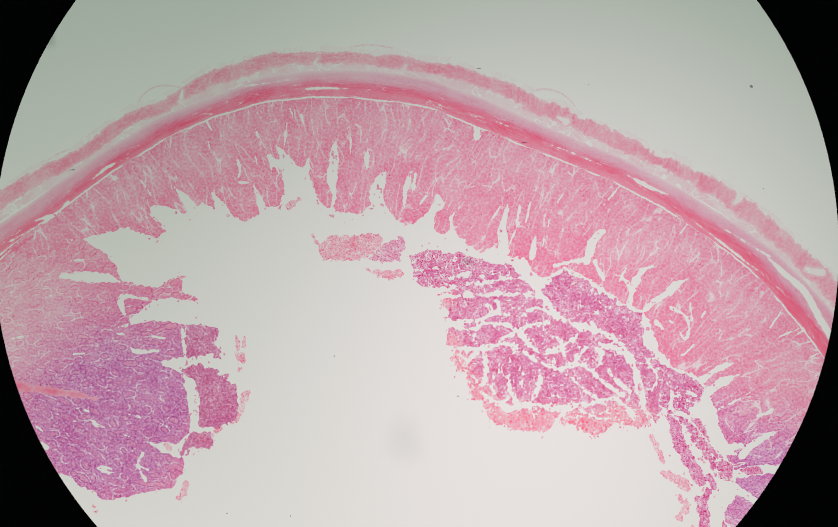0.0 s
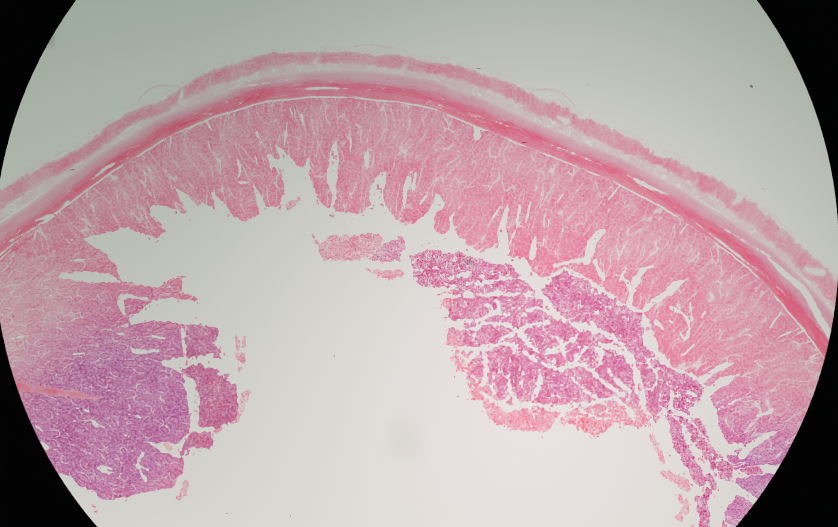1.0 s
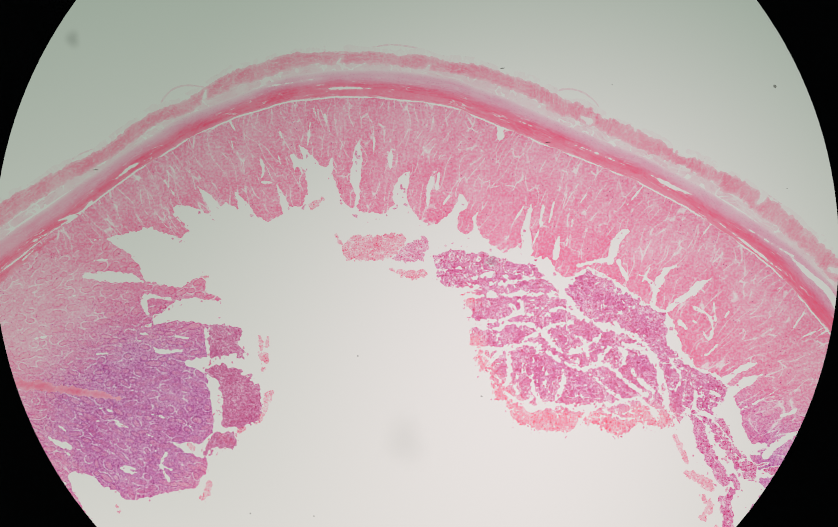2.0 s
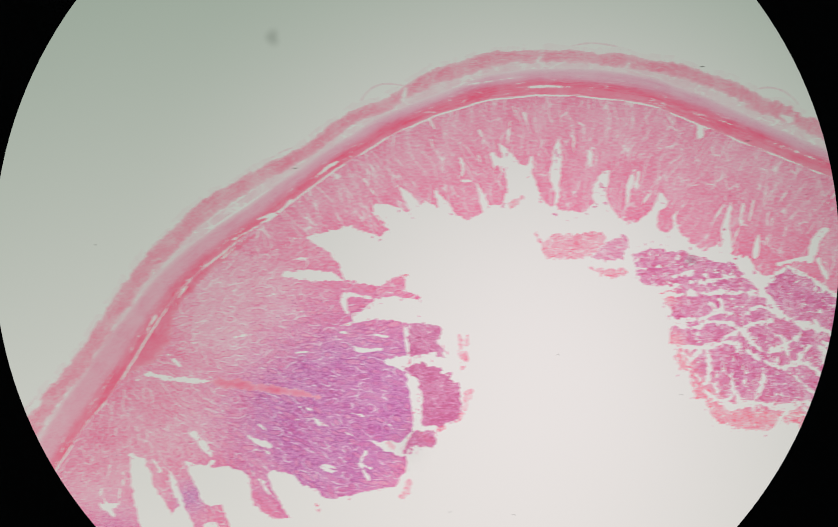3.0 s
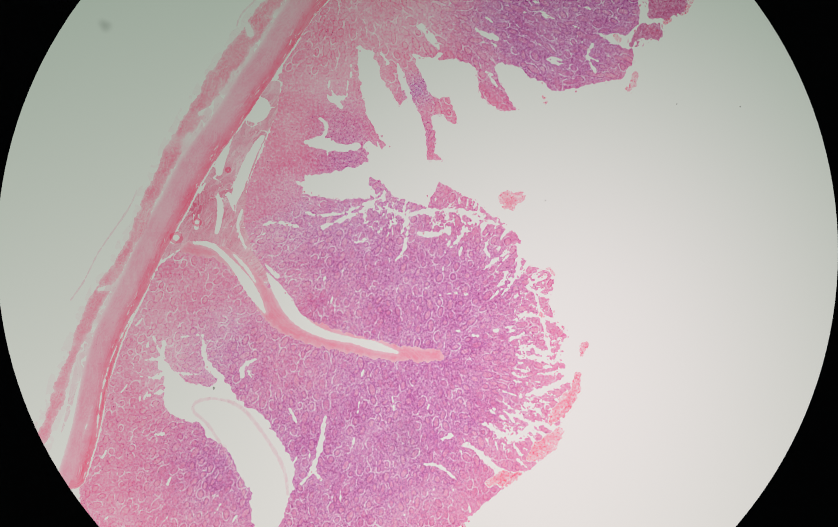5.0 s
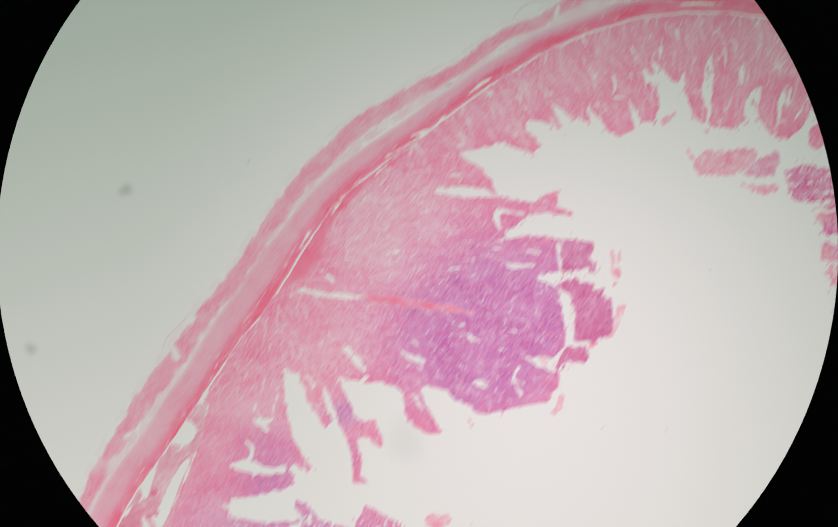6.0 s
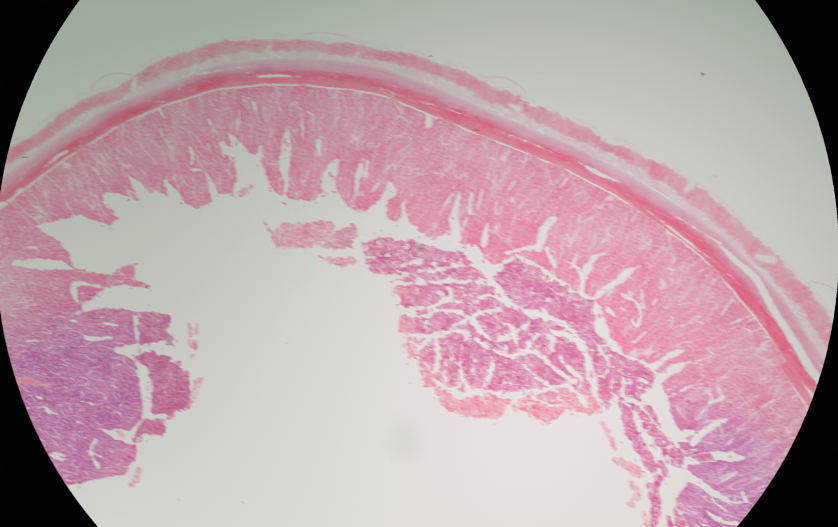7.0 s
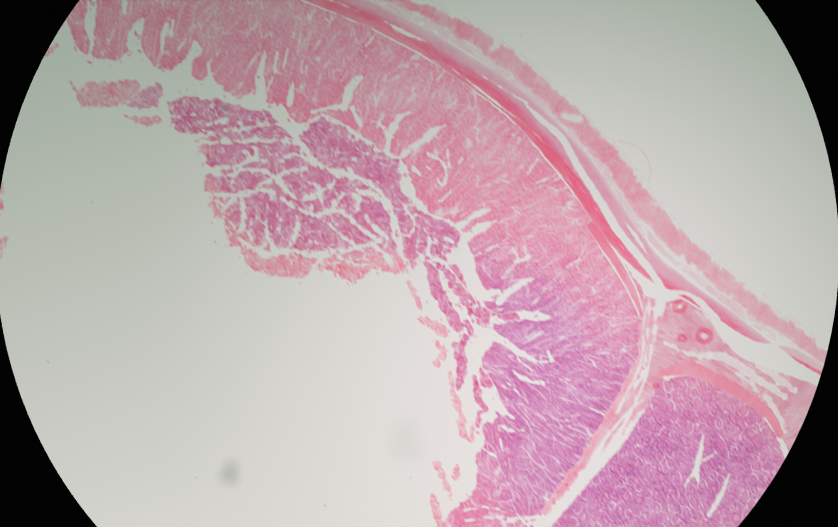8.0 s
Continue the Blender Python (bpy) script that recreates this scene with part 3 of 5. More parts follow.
LOOSE_CRACKS += [[(862, 695, 3.2), (883, 665, 3.2), (898, 659, 1.6)], [(862, 654, 2.4), (864, 695, 2.4), (882, 705, 2.4)], [(1067, 704, 1.6), (1105, 739, 2.4), (1135, 756, 2.4)], [(1080, 764, 2.4), (1114, 782, 3.2), (1144, 783, 2.4)]]
STRAND = [(1014, 541), (1056, 506), (1092, 521), (1127, 546), (1166, 573), (1201, 586), (1203, 642), (1234, 677), (1292, 706), (1314, 725), (1312, 750), (1286, 765), (1304, 799), (1341, 845), (1370, 873), (1367, 894), (1339, 891), (1321, 862), (1299, 829), (1280, 790), (1242, 766), (1227, 792), (1213, 772), (1204, 722), (1185, 667), (1156, 634), (1106, 608), (1066, 600), (1036, 577)]
STRAND_CRACKS = [[(1228, 777, 2), (1262, 771, 4), (1300, 790, 4), (1327, 828, 3)], [(1091, 612, 3), (1116, 622, 3), (1146, 627, 3)], [(1252, 766, 2), (1258, 741, 2), (1248, 717, 1)], [(1272, 721, 1), (1301, 740, 2)], [(1205, 670, 1), (1229, 702, 2), (1219, 732, 1)], [(1106, 602, 3), (1126, 633, 3)]]
STRIPS = [[(1252, 776, 6), (1263, 801, 11), (1274, 835, 12), (1293, 868, 11), (1310, 901, 10)], [(1331, 843, 4), (1309, 799, 10), (1298, 785, 4)], [(1344, 876, 7), (1362, 894, 6)], [(1324, 920, 6), (1315, 944, 9), (1321, 982, 9), (1313, 1001, 6)], [(1306, 932, 5), (1314, 973, 6), (1311, 1013, 5)], [(1341, 993, 6), (1348, 1029, 7), (1362, 1054, 4)], [(1351, 1059, 4), (1349, 1084, 5)], [(1326, 891, 6), (1337, 911, 4)]]
STRIPS += [[(1392, 955, 12), (1372, 975, 18), (1366, 998, 16)], [(1374, 865, 6), (1391, 874, 9), (1418, 882, 8)]]
PALE_STRIPS = [[(1217, 817, 5), (1229, 839, 7), (1240, 865, 5)], [(1239, 884, 6), (1263, 898, 10), (1286, 913, 6)], [(1223, 762, 6), (1208, 782, 8), (1217, 805, 4)], [(1254, 888, 6), (1270, 899, 10), (1287, 909, 6)], [(1295, 983, 4), (1303, 1024, 7), (1314, 1059, 7), (1321, 1099, 8)], [(1269, 1154, 5), (1283, 1179, 8), (1293, 1209, 7), (1297, 1228, 3)], [(1310, 1164, 5), (1305, 1179, 6)], [(1273, 952, 7)], [(1341, 1084, 5), (1336, 1109, 6)], [(1271, 927, 6), (1285, 945, 8), (1273, 970, 7)]]
PALE_BITS = [[(840, 615, 4), (844, 634, 9), (850, 644, 7)], [(854, 670, 10), (864, 685, 12)], [(882, 710, 10), (888, 734, 13)], [(585, 439, 3), (595, 457, 5)], [(593, 469, 3)], [(687, 503, 3), (718, 513, 8), (749, 513, 9)], [(405, 431, 5)], [(369, 439, 4)], [(539, 386, 6), (555, 377, 9), (560, 372, 5)], [(444, 633, 2), (446, 668, 4), (449, 693, 3)], [(455, 739, 5), (453, 764, 6)], [(441, 774, 6)], [(332, 933, 6), (346, 924, 4)]]
PALE_BITS += [[(435, 708, 4)], [(110, 1141, 20), (126, 1137, 14)], [(246, 1430, 6), (254, 1414, 7)], [(166, 1278, 6), (192, 1273, 8)], [(208, 1334, 9)], [(175, 948, 4), (181, 956, 5)], [(150, 950, 3)], [(126, 1129, 5)], [(257, 1354, 3)], [(176, 1354, 7), (196, 1349, 4)], [(186, 1385, 6)]]
CAPS = [[(240, 1470, 5), (232, 1500, 11), (212, 1530, 13), (190, 1556, 6)], [(206, 1574, 6), (190, 1594, 14), (166, 1612, 14), (148, 1626, 6)], [(130, 1655, 5), (104, 1664, 12), (74, 1670, 7)], [(1262, 1215, 4), (1273, 1250, 6), (1283, 1290, 7), (1288, 1320, 4)]]
EDGE_BITS = [[(458, 630, 2.5), (456, 648, 3.5)], [(452, 662, 5), (455, 678, 4)], [(463, 709, 3.5)], [(462, 735, 5), (461, 748, 4)], [(455, 765, 6)], [(448, 778, 5), (436, 790, 5)], [(404, 806, 5), (412, 800, 4)], [(349, 905, 6), (342, 925, 5)], [(338, 930, 6)], [(372, 815, 6), (386, 826, 7)], [(310, 832, 3), (318, 838, 4)], [(232, 612, 3), (226, 606, 3)], [(330, 520, 4), (345, 518, 3)]]
FLOAT = [(593, 461), (616, 441), (687, 439), (723, 445), (698, 469), (682, 485), (636, 490), (605, 487)]
FLOAT_TWO = [(698, 475), (713, 454), (754, 447), (761, 464), (747, 482), (723, 492), (687, 490)]

# ---- the near fold on the other side, with its arm, blocks and tail ----
FOLD_BACK = [(71, 411), (8, 470)] + [(-51, 489), (-102, 539), (-162, 610), (-207, 676), (-261, 752), (-298, 832), (-321, 911), (-337, 998)]
FOLD_EDGE = [(-316, 921), (-340, 1017), (-368, 1083), (-386, 1134), (-391, 1191), (-346, 1170), (-290, 1160), (-270, 1096), (-224, 1088), (-181, 1078), (-154, 1069), (-152, 1049), (-164, 1039), (-152, 1031), (-129, 1045), (-121, 1037), (-141, 1008), (-159, 975), (-169, 925), (-174, 879), (-169, 856), (-149, 869), (-133, 889), (-129, 912), (-113, 932), (-94, 962), (-82, 948), (-85, 929), (-98, 896), (-100, 881), (-88, 899), (-72, 945), (-54, 985), (-45, 1016), (-44, 1062), (-16, 1065), (-31, 1049), (-26, 1016), (-39, 982), (-13, 980), (0, 992), (17, 1001)]
FOLD_EDGE += [(8, 980), (-2, 947), (-23, 950), (-37, 940), (-49, 916), (-64, 889), (-70, 866), (-18, 877), (7, 874), (41, 884), (51, 899), (53, 935), (70, 955), (89, 972), (130, 971), (111, 953), (104, 935), (89, 915), (82, 889), (94, 881), (129, 890), (150, 910), (180, 920), (191, 934)] + [(205, 936), (256, 925), (265, 919), (320, 913), (345, 880), (344, 859), (301, 846), (329, 831), (353, 810), (359, 792), (351, 742), (341, 699), (306, 679), (345, 667), (340, 642), (347, 611), (335, 605), (286, 601), (244, 606), (242, 588), (259, 586), (286, 563), (325, 556), (366, 564), (372, 559), (339, 546), (342, 531), (334, 515), (295, 538), (240, 530), (228, 525), (211, 490), (190, 470), (167, 456), (153, 448), (107, 445)]
FOLD_CLEFTS = [[(116, 515, 2), (153, 518, 9), (200, 520, 8), (223, 528, 3)], [(134, 488, 1), (158, 486, 3)], [(233, 588, 4), (224, 562, 6), (238, 555, 4), (276, 561, 1)], [(244, 650, 1), (260, 658, 4), (296, 656, 2)], [(306, 679, 5), (331, 682, 8), (414, 679, 5)], [(171, 787, 1), (184, 794, 4), (195, 799, 1)], [(181, 876, 1), (198, 882, 4), (217, 885, 1)], [(300, 835, 8), (321, 838, 8), (349, 841, 3)]]
FOLD_CLEFTS += [[(267, 848, 3), (258, 868, 2), (274, 902, 2)], [(283, 829, 2), (300, 840, 4)], [(235, 828, 1), (248, 843, 2)], [(340, 613, 2), (345, 642, 3), (347, 670, 2)], [(221, 612, 1), (238, 608, 3)], [(326, 672, 4), (346, 692, 3)], [(-159, 715, 2), (-139, 702, 4), (-100, 711, 5), (-42, 715, 4), (-21, 716, 1)], [(-101, 666, 2), (-89, 679, 5), (-80, 687, 1)], [(-55, 811, 2), (-35, 836, 7), (-21, 856, 2)]]
FOLD_CLEFTS += [[(114, 517, 2), (144, 520, 7)], [(58, 823, 2), (86, 837, 5)], [(137, 788, 2), (147, 788, 2)], [(-59, 814, 2), (-41, 829, 5), (-24, 849, 4)], [(-18, 866, 3), (-29, 874, 3)], [(48, 819, 1), (68, 832, 3), (88, 839, 2)], [(169, 786, 2), (189, 791, 3)], [(185, 873, 1), (210, 878, 3)], [(68, 899, 1), (84, 920, 3), (89, 930, 1)], [(-172, 854, 5), (-149, 866, 6)], [(-95, 899, 5), (-85, 929, 5)]]
FOLD_CLEFTS += [[(-230, 944, 2), (-217, 951, 6), (-200, 947, 3)], [(-214, 954, 5), (-204, 968, 2)], [(-216, 948, 4), (-222, 934, 1)], [(-269, 1032, 4), (-244, 1032, 11), (-203, 1042, 7), (-174, 1039, 6)], [(-244, 986, 2), (-231, 1001, 3), (-239, 1022, 4)], [(-292, 1104, 1.5), (-274, 1110, 5), (-254, 1114, 11)], [(-129, 864, 1), (-116, 884, 2)]]
BLOCKS = [[(349, 607), (409, 612), (406, 642), (415, 673), (389, 664), (352, 666), (346, 642)], [(340, 694), (375, 680), (409, 691), (440, 722), (447, 754), (437, 787), (404, 799), (372, 802), (370, 782), (375, 743), (366, 708)], [(361, 808), (397, 806), (393, 837), (360, 843), (339, 847), (350, 823)]]

# ---- the lower fold, its core and its cavity ----
LOWER = [(-285, 1129), (-244, 1135), (-203, 1141), (-150, 1137), (-154, 1093), (-129, 1108), (-101, 1134), (-39, 1156), (-37, 1135), (-20, 1108), (4, 1119), (44, 1139), (76, 1168), (115, 1191), (134, 1216), (128, 1237), (151, 1265), (187, 1275), (197, 1293), (186, 1334), (201, 1374), (221, 1395), (206, 1420), (195, 1440), (215, 1450), (210, 1480), (237, 1485), (242, 1507), (214, 1545), (200, 1567), (209, 1589), (183, 1619), (152, 1644), (122, 1652), (102, 1679), (51, 1722), (-9, 1780), (-138, 1844), (-477, 1871), (-700, 1812)]
LOWER += [(-693, 1639), (-667, 1506), (-637, 1429), (-591, 1341), (-544, 1261), (-485, 1221), (-426, 1231), (-406, 1170), (-391, 1129), (-376, 1099), (-325, 1109)]
LOWER_CLEFTS = [[(-296, 1118, 2), (-275, 1116, 6), (-244, 1114, 13), (-203, 1121, 14), (-170, 1108, 12), (-152, 1083, 6)], [(-142, 1129, 5), (-172, 1108, 10)], [(-300, 1155, 1), (-254, 1168, 2), (-203, 1165, 2), (-152, 1144, 3)], [(-244, 1191, 1), (-203, 1177, 3), (-162, 1158, 3), (-142, 1144, 2)], [(-126, 1152, 2), (-85, 1172, 3), (-80, 1201, 3), (-88, 1237, 2), (-103, 1252, 1)], [(-80, 1170, 2), (-39, 1160, 3), (13, 1160, 4), (64, 1168, 4)]]
LOWER_CLEFTS += [[(-59, 1203, 2), (-34, 1206, 5), (-8, 1196, 2)], [(21, 1170, 2), (25, 1201, 3), (8, 1222, 3), (-18, 1247, 1)], [(-193, 1216, 1), (-173, 1220, 3), (-152, 1211, 2)], [(23, 1165, 4), (64, 1178, 3), (126, 1196, 3)], [(64, 1273, 1), (85, 1252, 3), (110, 1237, 3)], [(126, 1222, 4), (131, 1252, 3), (117, 1293, 3), (95, 1309, 1)], [(151, 1293, 2), (166, 1334, 4), (178, 1385, 4), (186, 1415, 3)]]
LOWER_CLEFTS += [[(141, 1303, 3), (176, 1319, 4), (196, 1324, 4)], [(140, 1355, 2), (171, 1359, 4), (196, 1364, 3)], [(125, 1431, 2), (165, 1438, 4), (195, 1445, 4)], [(155, 1415, 2), (175, 1430, 3)], [(165, 1466, 2), (200, 1467, 4)], [(144, 1506, 3), (175, 1496, 5), (215, 1480, 5)], [(63, 1562, 2), (93, 1576, 4), (123, 1586, 4), (164, 1558, 5), (204, 1575, 5)], [(83, 1532, 1), (124, 1546, 3), (164, 1565, 4)], [(113, 1596, 3), (118, 1566, 3)]]
LOWER_CLEFTS += [[(14, 1601, 2), (42, 1604, 5), (67, 1626, 6), (92, 1650, 5), (127, 1654, 4)], [(-14, 1589, 1), (2, 1582, 4)], [(-49, 1636, 1), (-19, 1641, 3), (11, 1665, 2)], [(-280, 1673, 2), (-256, 1644, 4), (-242, 1595, 4), (-234, 1546, 2)], [(-261, 1644, 2), (-240, 1669, 3)], [(-18, 1319, 1), (13, 1314, 2), (33, 1319, 1)], [(-366, 1191, 1), (-326, 1182, 2), (-285, 1191, 1)], [(-464, 1393, 2), (-461, 1433, 5), (-448, 1458, 6), (-428, 1474, 6)]]
LOWER_CLEFTS += [[(-503, 1397, 1), (-474, 1393, 2)], [(-537, 1407, 3), (-541, 1436, 4)], [(84, 1385, 1), (125, 1375, 2)], [(12, 1386, 1), (53, 1396, 1.5)], [(94, 1497, 1), (134, 1511, 2)], [(-537, 1579, 2), (-552, 1580, 3)], [(-303, 1525, 1), (-290, 1555, 3)]]
LOWER_CLEFTS += [[(-549, 1437, 4), (-572, 1440, 1)], [(-545, 1470, 5), (-560, 1474, 3), (-582, 1470, 1)], [(-545, 1500, 4), (-568, 1508, 1)], [(-392, 1470, 3), (-385, 1450, 4), (-365, 1440, 2)], [(-535, 1462, 1.2), (-500, 1466, 1.6), (-462, 1468, 1.4)], [(-372, 1478, 2), (-378, 1462, 2.4)], [(-556, 1398, 1.5), (-548, 1420, 2.6), (-536, 1436, 3)]]
CAVITY = [(-549, 1433), (-512, 1462), (-500, 1484), (-450, 1493), (-431, 1469), (-413, 1499), (-342, 1555), (-316, 1596), (-293, 1644), (-295, 1682), (-328, 1767), (-367, 1766), (-377, 1680), (-400, 1641), (-418, 1612), (-452, 1584), (-468, 1563), (-509, 1553), (-534, 1528), (-538, 1491)]
CAVITY_WISP = [(-383, 1699, 2), (-415, 1626, 2), (-453, 1564, 2), (-481, 1538, 3), (-477, 1520, 2.5), (-442, 1513, 2), (-393, 1529, 2.5), (-347, 1584, 2.5), (-313, 1643, 2.5), (-305, 1692, 2)]
CORE = [(-495, 1231, 10), (-426, 1242, 14), (-376, 1288, 18), (-335, 1344, 22), (-284, 1380, 22), (-203, 1406, 18), (-121, 1424, 16), (-23, 1433, 11)]
CORE_SLITS = [[(-480, 1221, 2), (-451, 1224, 5), (-421, 1247, 5), (-391, 1282, 9), (-367, 1318, 10), (-349, 1349, 3)], [(-344, 1278, 2), (-330, 1298, 8), (-310, 1329, 13), (-284, 1365, 11), (-238, 1391, 8), (-182, 1404, 6), (-141, 1414, 8), (-100, 1426, 3)], [(-406, 1242, 2), (-381, 1270, 4), (-366, 1293, 2)], [(-346, 1262, 2), (-325, 1283, 5)]]

# ---- connective tissue between muscle and folds ----
WEB = [(-316, 911), (-325, 976), (-353, 1038), (-381, 1109), (-388, 1180), (-371, 1237), (-346, 1272), (-325, 1298), (-376, 1293), (-426, 1236), (-475, 1216), (-515, 1236), (-544, 1256), (-520, 1180), (-475, 1089), (-415, 1008), (-354, 926)]
WEB_HOLES = [[(-377, 972, 16), (-365, 972, 23), (-357, 967, 20)], [(-353, 1022, 5), (-376, 1063, 9), (-396, 1114, 10), (-406, 1145, 5)], [(-413, 1018, 6), (-425, 1048, 9), (-434, 1089, 6)], [(-436, 1130, 3), (-431, 1160, 6), (-438, 1201, 4)], [(-406, 1160, 2), (-416, 1129, 4)], [(-475, 1180, 5), (-477, 1191, 5)], [(-520, 1216, 6), (-510, 1206, 5)], [(-460, 1109, 2), (-470, 1125, 3)], [(-391, 1160, 3), (-398, 1191, 3), (-384, 1231, 2)]]
FAR_WEB = [(1699, 854), (1743, 844), (1781, 878), (1804, 920), (1837, 955), (1887, 976), (1975, 1006), (2030, 1032), (2032, 1215), (1962, 1215), (1925, 1120), (1904, 1082), (1867, 1040), (1803, 1002), (1746, 984), (1698, 989), (1662, 1050), (1608, 1091), (1577, 1141), (1608, 1061), (1663, 990), (1681, 929)]
FAR_WEB_HOLES = [[(1723, 944, 3), (1766, 953, 7), (1808, 956, 10), (1841, 977, 8), (1877, 1001, 7), (1922, 1029, 6)], [(1851, 947, 3), (1887, 976, 8), (1941, 1018, 6)], [(1886, 1025, 4), (1905, 1058, 8), (1920, 1096, 6)], [(1822, 977, 2), (1859, 1006, 3), (1886, 1033, 2)], [(1711, 859, 4), (1726, 861, 6), (1733, 853, 5)], [(1766, 916, 5), (1774, 918, 6)], [(1728, 921, 3)], [(1698, 929, 2), (1720, 939, 3)], [(1748, 848, 2), (1786, 888, 3), (1809, 928, 2)]]
VESSELS = [[(1726, 861, 15, 5)], [(1772, 916, 17, 6)], [(1730, 921, 9, 3)], [(1683, 1010, 7, 2)], [(-513, 1211, 12, 6)], [(-475, 1182, 9, 4)], [(-416, 1084, 6, 2)]]
FAR_FOLD = [(1690, 996), (1746, 987), (1803, 1009), (1867, 1047), (1904, 1097), (1935, 1177), (1924, 1343), (1413, 1366), (1485, 1275), (1515, 1240), (1566, 1181), (1617, 1125), (1662, 1055)]
FAR_FOLD_CLEFTS = [[(1770, 1102, 2), (1766, 1131, 4), (1758, 1165, 5), (1761, 1189, 1)], [(1761, 1155, 2), (1794, 1135, 1)], [(1756, 1165, 3), (1735, 1200, 2)], [(1818, 1177, 2), (1803, 1216, 5), (1780, 1252, 4)], [(1697, 999, 2), (1722, 989, 3), (1741, 989, 1)]]
FAR_FOLD_RIM = [(1690, 988, 6), (1720, 980, 10), (1746, 978, 13), (1794, 998, 12), (1849, 1029, 11), (1892, 1062, 10), (1914, 1100, 7)]

# ---- where the blue dye has taken: x, y, reach, strength ----
BLUE_SPOTS = [(240, 715, 150, 0.72), (298, 761, 120, 0.3), (178, 836, 140, 0.5), (236, 896, 90, 0.25), (94, 794, 130, 0.35), (405, 733, 60, 0.2), (374, 642, 50, 0.2)] + [(1418, 972, 150, 0.4), (1508, 1073, 170, 0.42), (1456, 1192, 150, 0.45), (1580, 971, 130, 0.25), (1586, 1190, 100, 0.25)] + [(1780, 1135, 160, 0.62), (1653, 1236, 130, 0.5), (1887, 1226, 120, 0.4)]
BLUE_SPOTS += [(1436, 872, 90, 0.6), (1329, 769, 60, 0.35)] + [(-203, 1006, 60, 0.35), (-59, 934, 30, 0.8), (-49, 1016, 35, 0.3), (-193, 1067, 45, 0.3), (-285, 1191, 100, 0.3), (-142, 1252, 170, 0.5), (43, 1335, 150, 0.4), (-202, 1546, 200, 0.45), (12, 1527, 170, 0.45), (-424, 1424, 80, 0.45), (-458, 1639, 130, 0.4), (-361, 1623, 80, 0.3), (-200, 1722, 200, 0.45), (64, 1252, 100, 0.2), (-142, 1150, 90, 0.25)]

# ---- dust on the slide: x, y, size; and soft smudges: x, y, reach ----
DASHES = [(896, 128.5, 3.2), (981, 267, 3.4), (136, 318, 3)]
SPECKS = [(1405, 162, 4.2), (626, 666, 2), (857, 741, 2), (544, 965, 2), (425, 960, 2), (1101, 159, 1.5), (1428, 353, 1.5)] + [(821, 1181, 2), (1062, 1234, 2.5), (1222, 1182, 2)] + [(-443, 1493, 3.5), (179, 1141, 1.5)] + [(-238, 461, 2)]
SMUDGES = [(875, 490, 17)] + [(93, 74, 22)] + [(-469, 515, 20)] + [(-647, 813, 18)] + [(884, 1174, 36)]
VEILS = [[(68, 328, 1.3), (86, 303, 1.5), (109, 288, 1.3), (137, 278, 1.5), (155, 277, 1)], [(251, 205, 1.2), (266, 180, 1.4), (285, 165, 1.5), (309, 160, 1.3), (343, 164, 1)], [(638, 92, 1.2), (689, 84, 1.4), (739, 91, 1.2), (770, 101, 1)], [(989, 174, 1.2), (1014, 167, 1.5), (1044, 172, 1.4), (1069, 190, 1.3), (1080, 208, 1)], [(1379, 355, 1), (1416, 381, 1.5), (1444, 401, 1)]]
VEILS += [[(1609, 550, 1.2), (1644, 560, 1.4), (1664, 581, 1.4), (1672, 611, 1.2), (1667, 631, 1)], [(-424, 927, 1), (-459, 963, 1.5), (-499, 1004, 1.3), (-514, 1039, 1)], [(-587, 1120, 1.2), (-606, 1160, 1.4), (-658, 1235, 1.3), (-686, 1290, 1.2), (-713, 1329, 1)], [(-403, 830, 1.2), (-394, 795, 1.5), (-362, 761, 1.5), (-343, 741, 1)], [(-132, 463, 1.2), (-111, 447, 1.5), (-91, 435, 1)]]
FRAYED = [(166, 1344, 60), (165, 1436, 50), (123, 1566, 60), (95, 1252, 50), (-121, 1170, 50), (2, 1180, 50), (175, 1496, 40)]
LINING = [[(1676, 851, 4), (1671, 909, 5.5), (1667, 970, 5)], [(1688, 884, 3.5), (1684, 940, 5), (1672, 1010, 4.5)], [(1663, 844, 5), (1658, 910, 8), (1652, 960, 8), (1624, 1026, 10), (1586, 1086, 10), (1547, 1151, 9), (1511, 1196, 9), (1475, 1246, 6)], [(1681, 929, 4), (1672, 990, 7), (1653, 1040, 8), (1623, 1083, 7), (1587, 1131, 3)]]
ROOTS = [[(-192, 712, 6), (-147, 653, 14), (-116, 608, 17), (-77, 554, 12), (-16, 495, 8), (61, 442, 4)], [(-163, 680, 16), (-130, 651, 24), (-104, 616, 10), (-91, 577, 3)], [(-28, 716, 4), (56, 726, 8), (126, 736, 6), (186, 746, 3)]]
PINK_EDGE = [(829, 560, 22), (842, 644, 26), (862, 685, 26), (887, 736, 30), (918, 776, 34), (963, 791, 34), (1014, 795, 34), (1064, 790, 30), (1109, 804, 36), (1154, 778, 26), (1198, 787, 28)]
LAMP_DUST = [(757, 822, 62)]
FOLD_BASE = [(-182, 655)][0]
SIDE_LINE = [(-323, 816), (165, 946)]


# ---- solids ----
TOP = 5.0          # the section is about 15 micrometres thick
RELIEF = cloud(9, 3, 31)


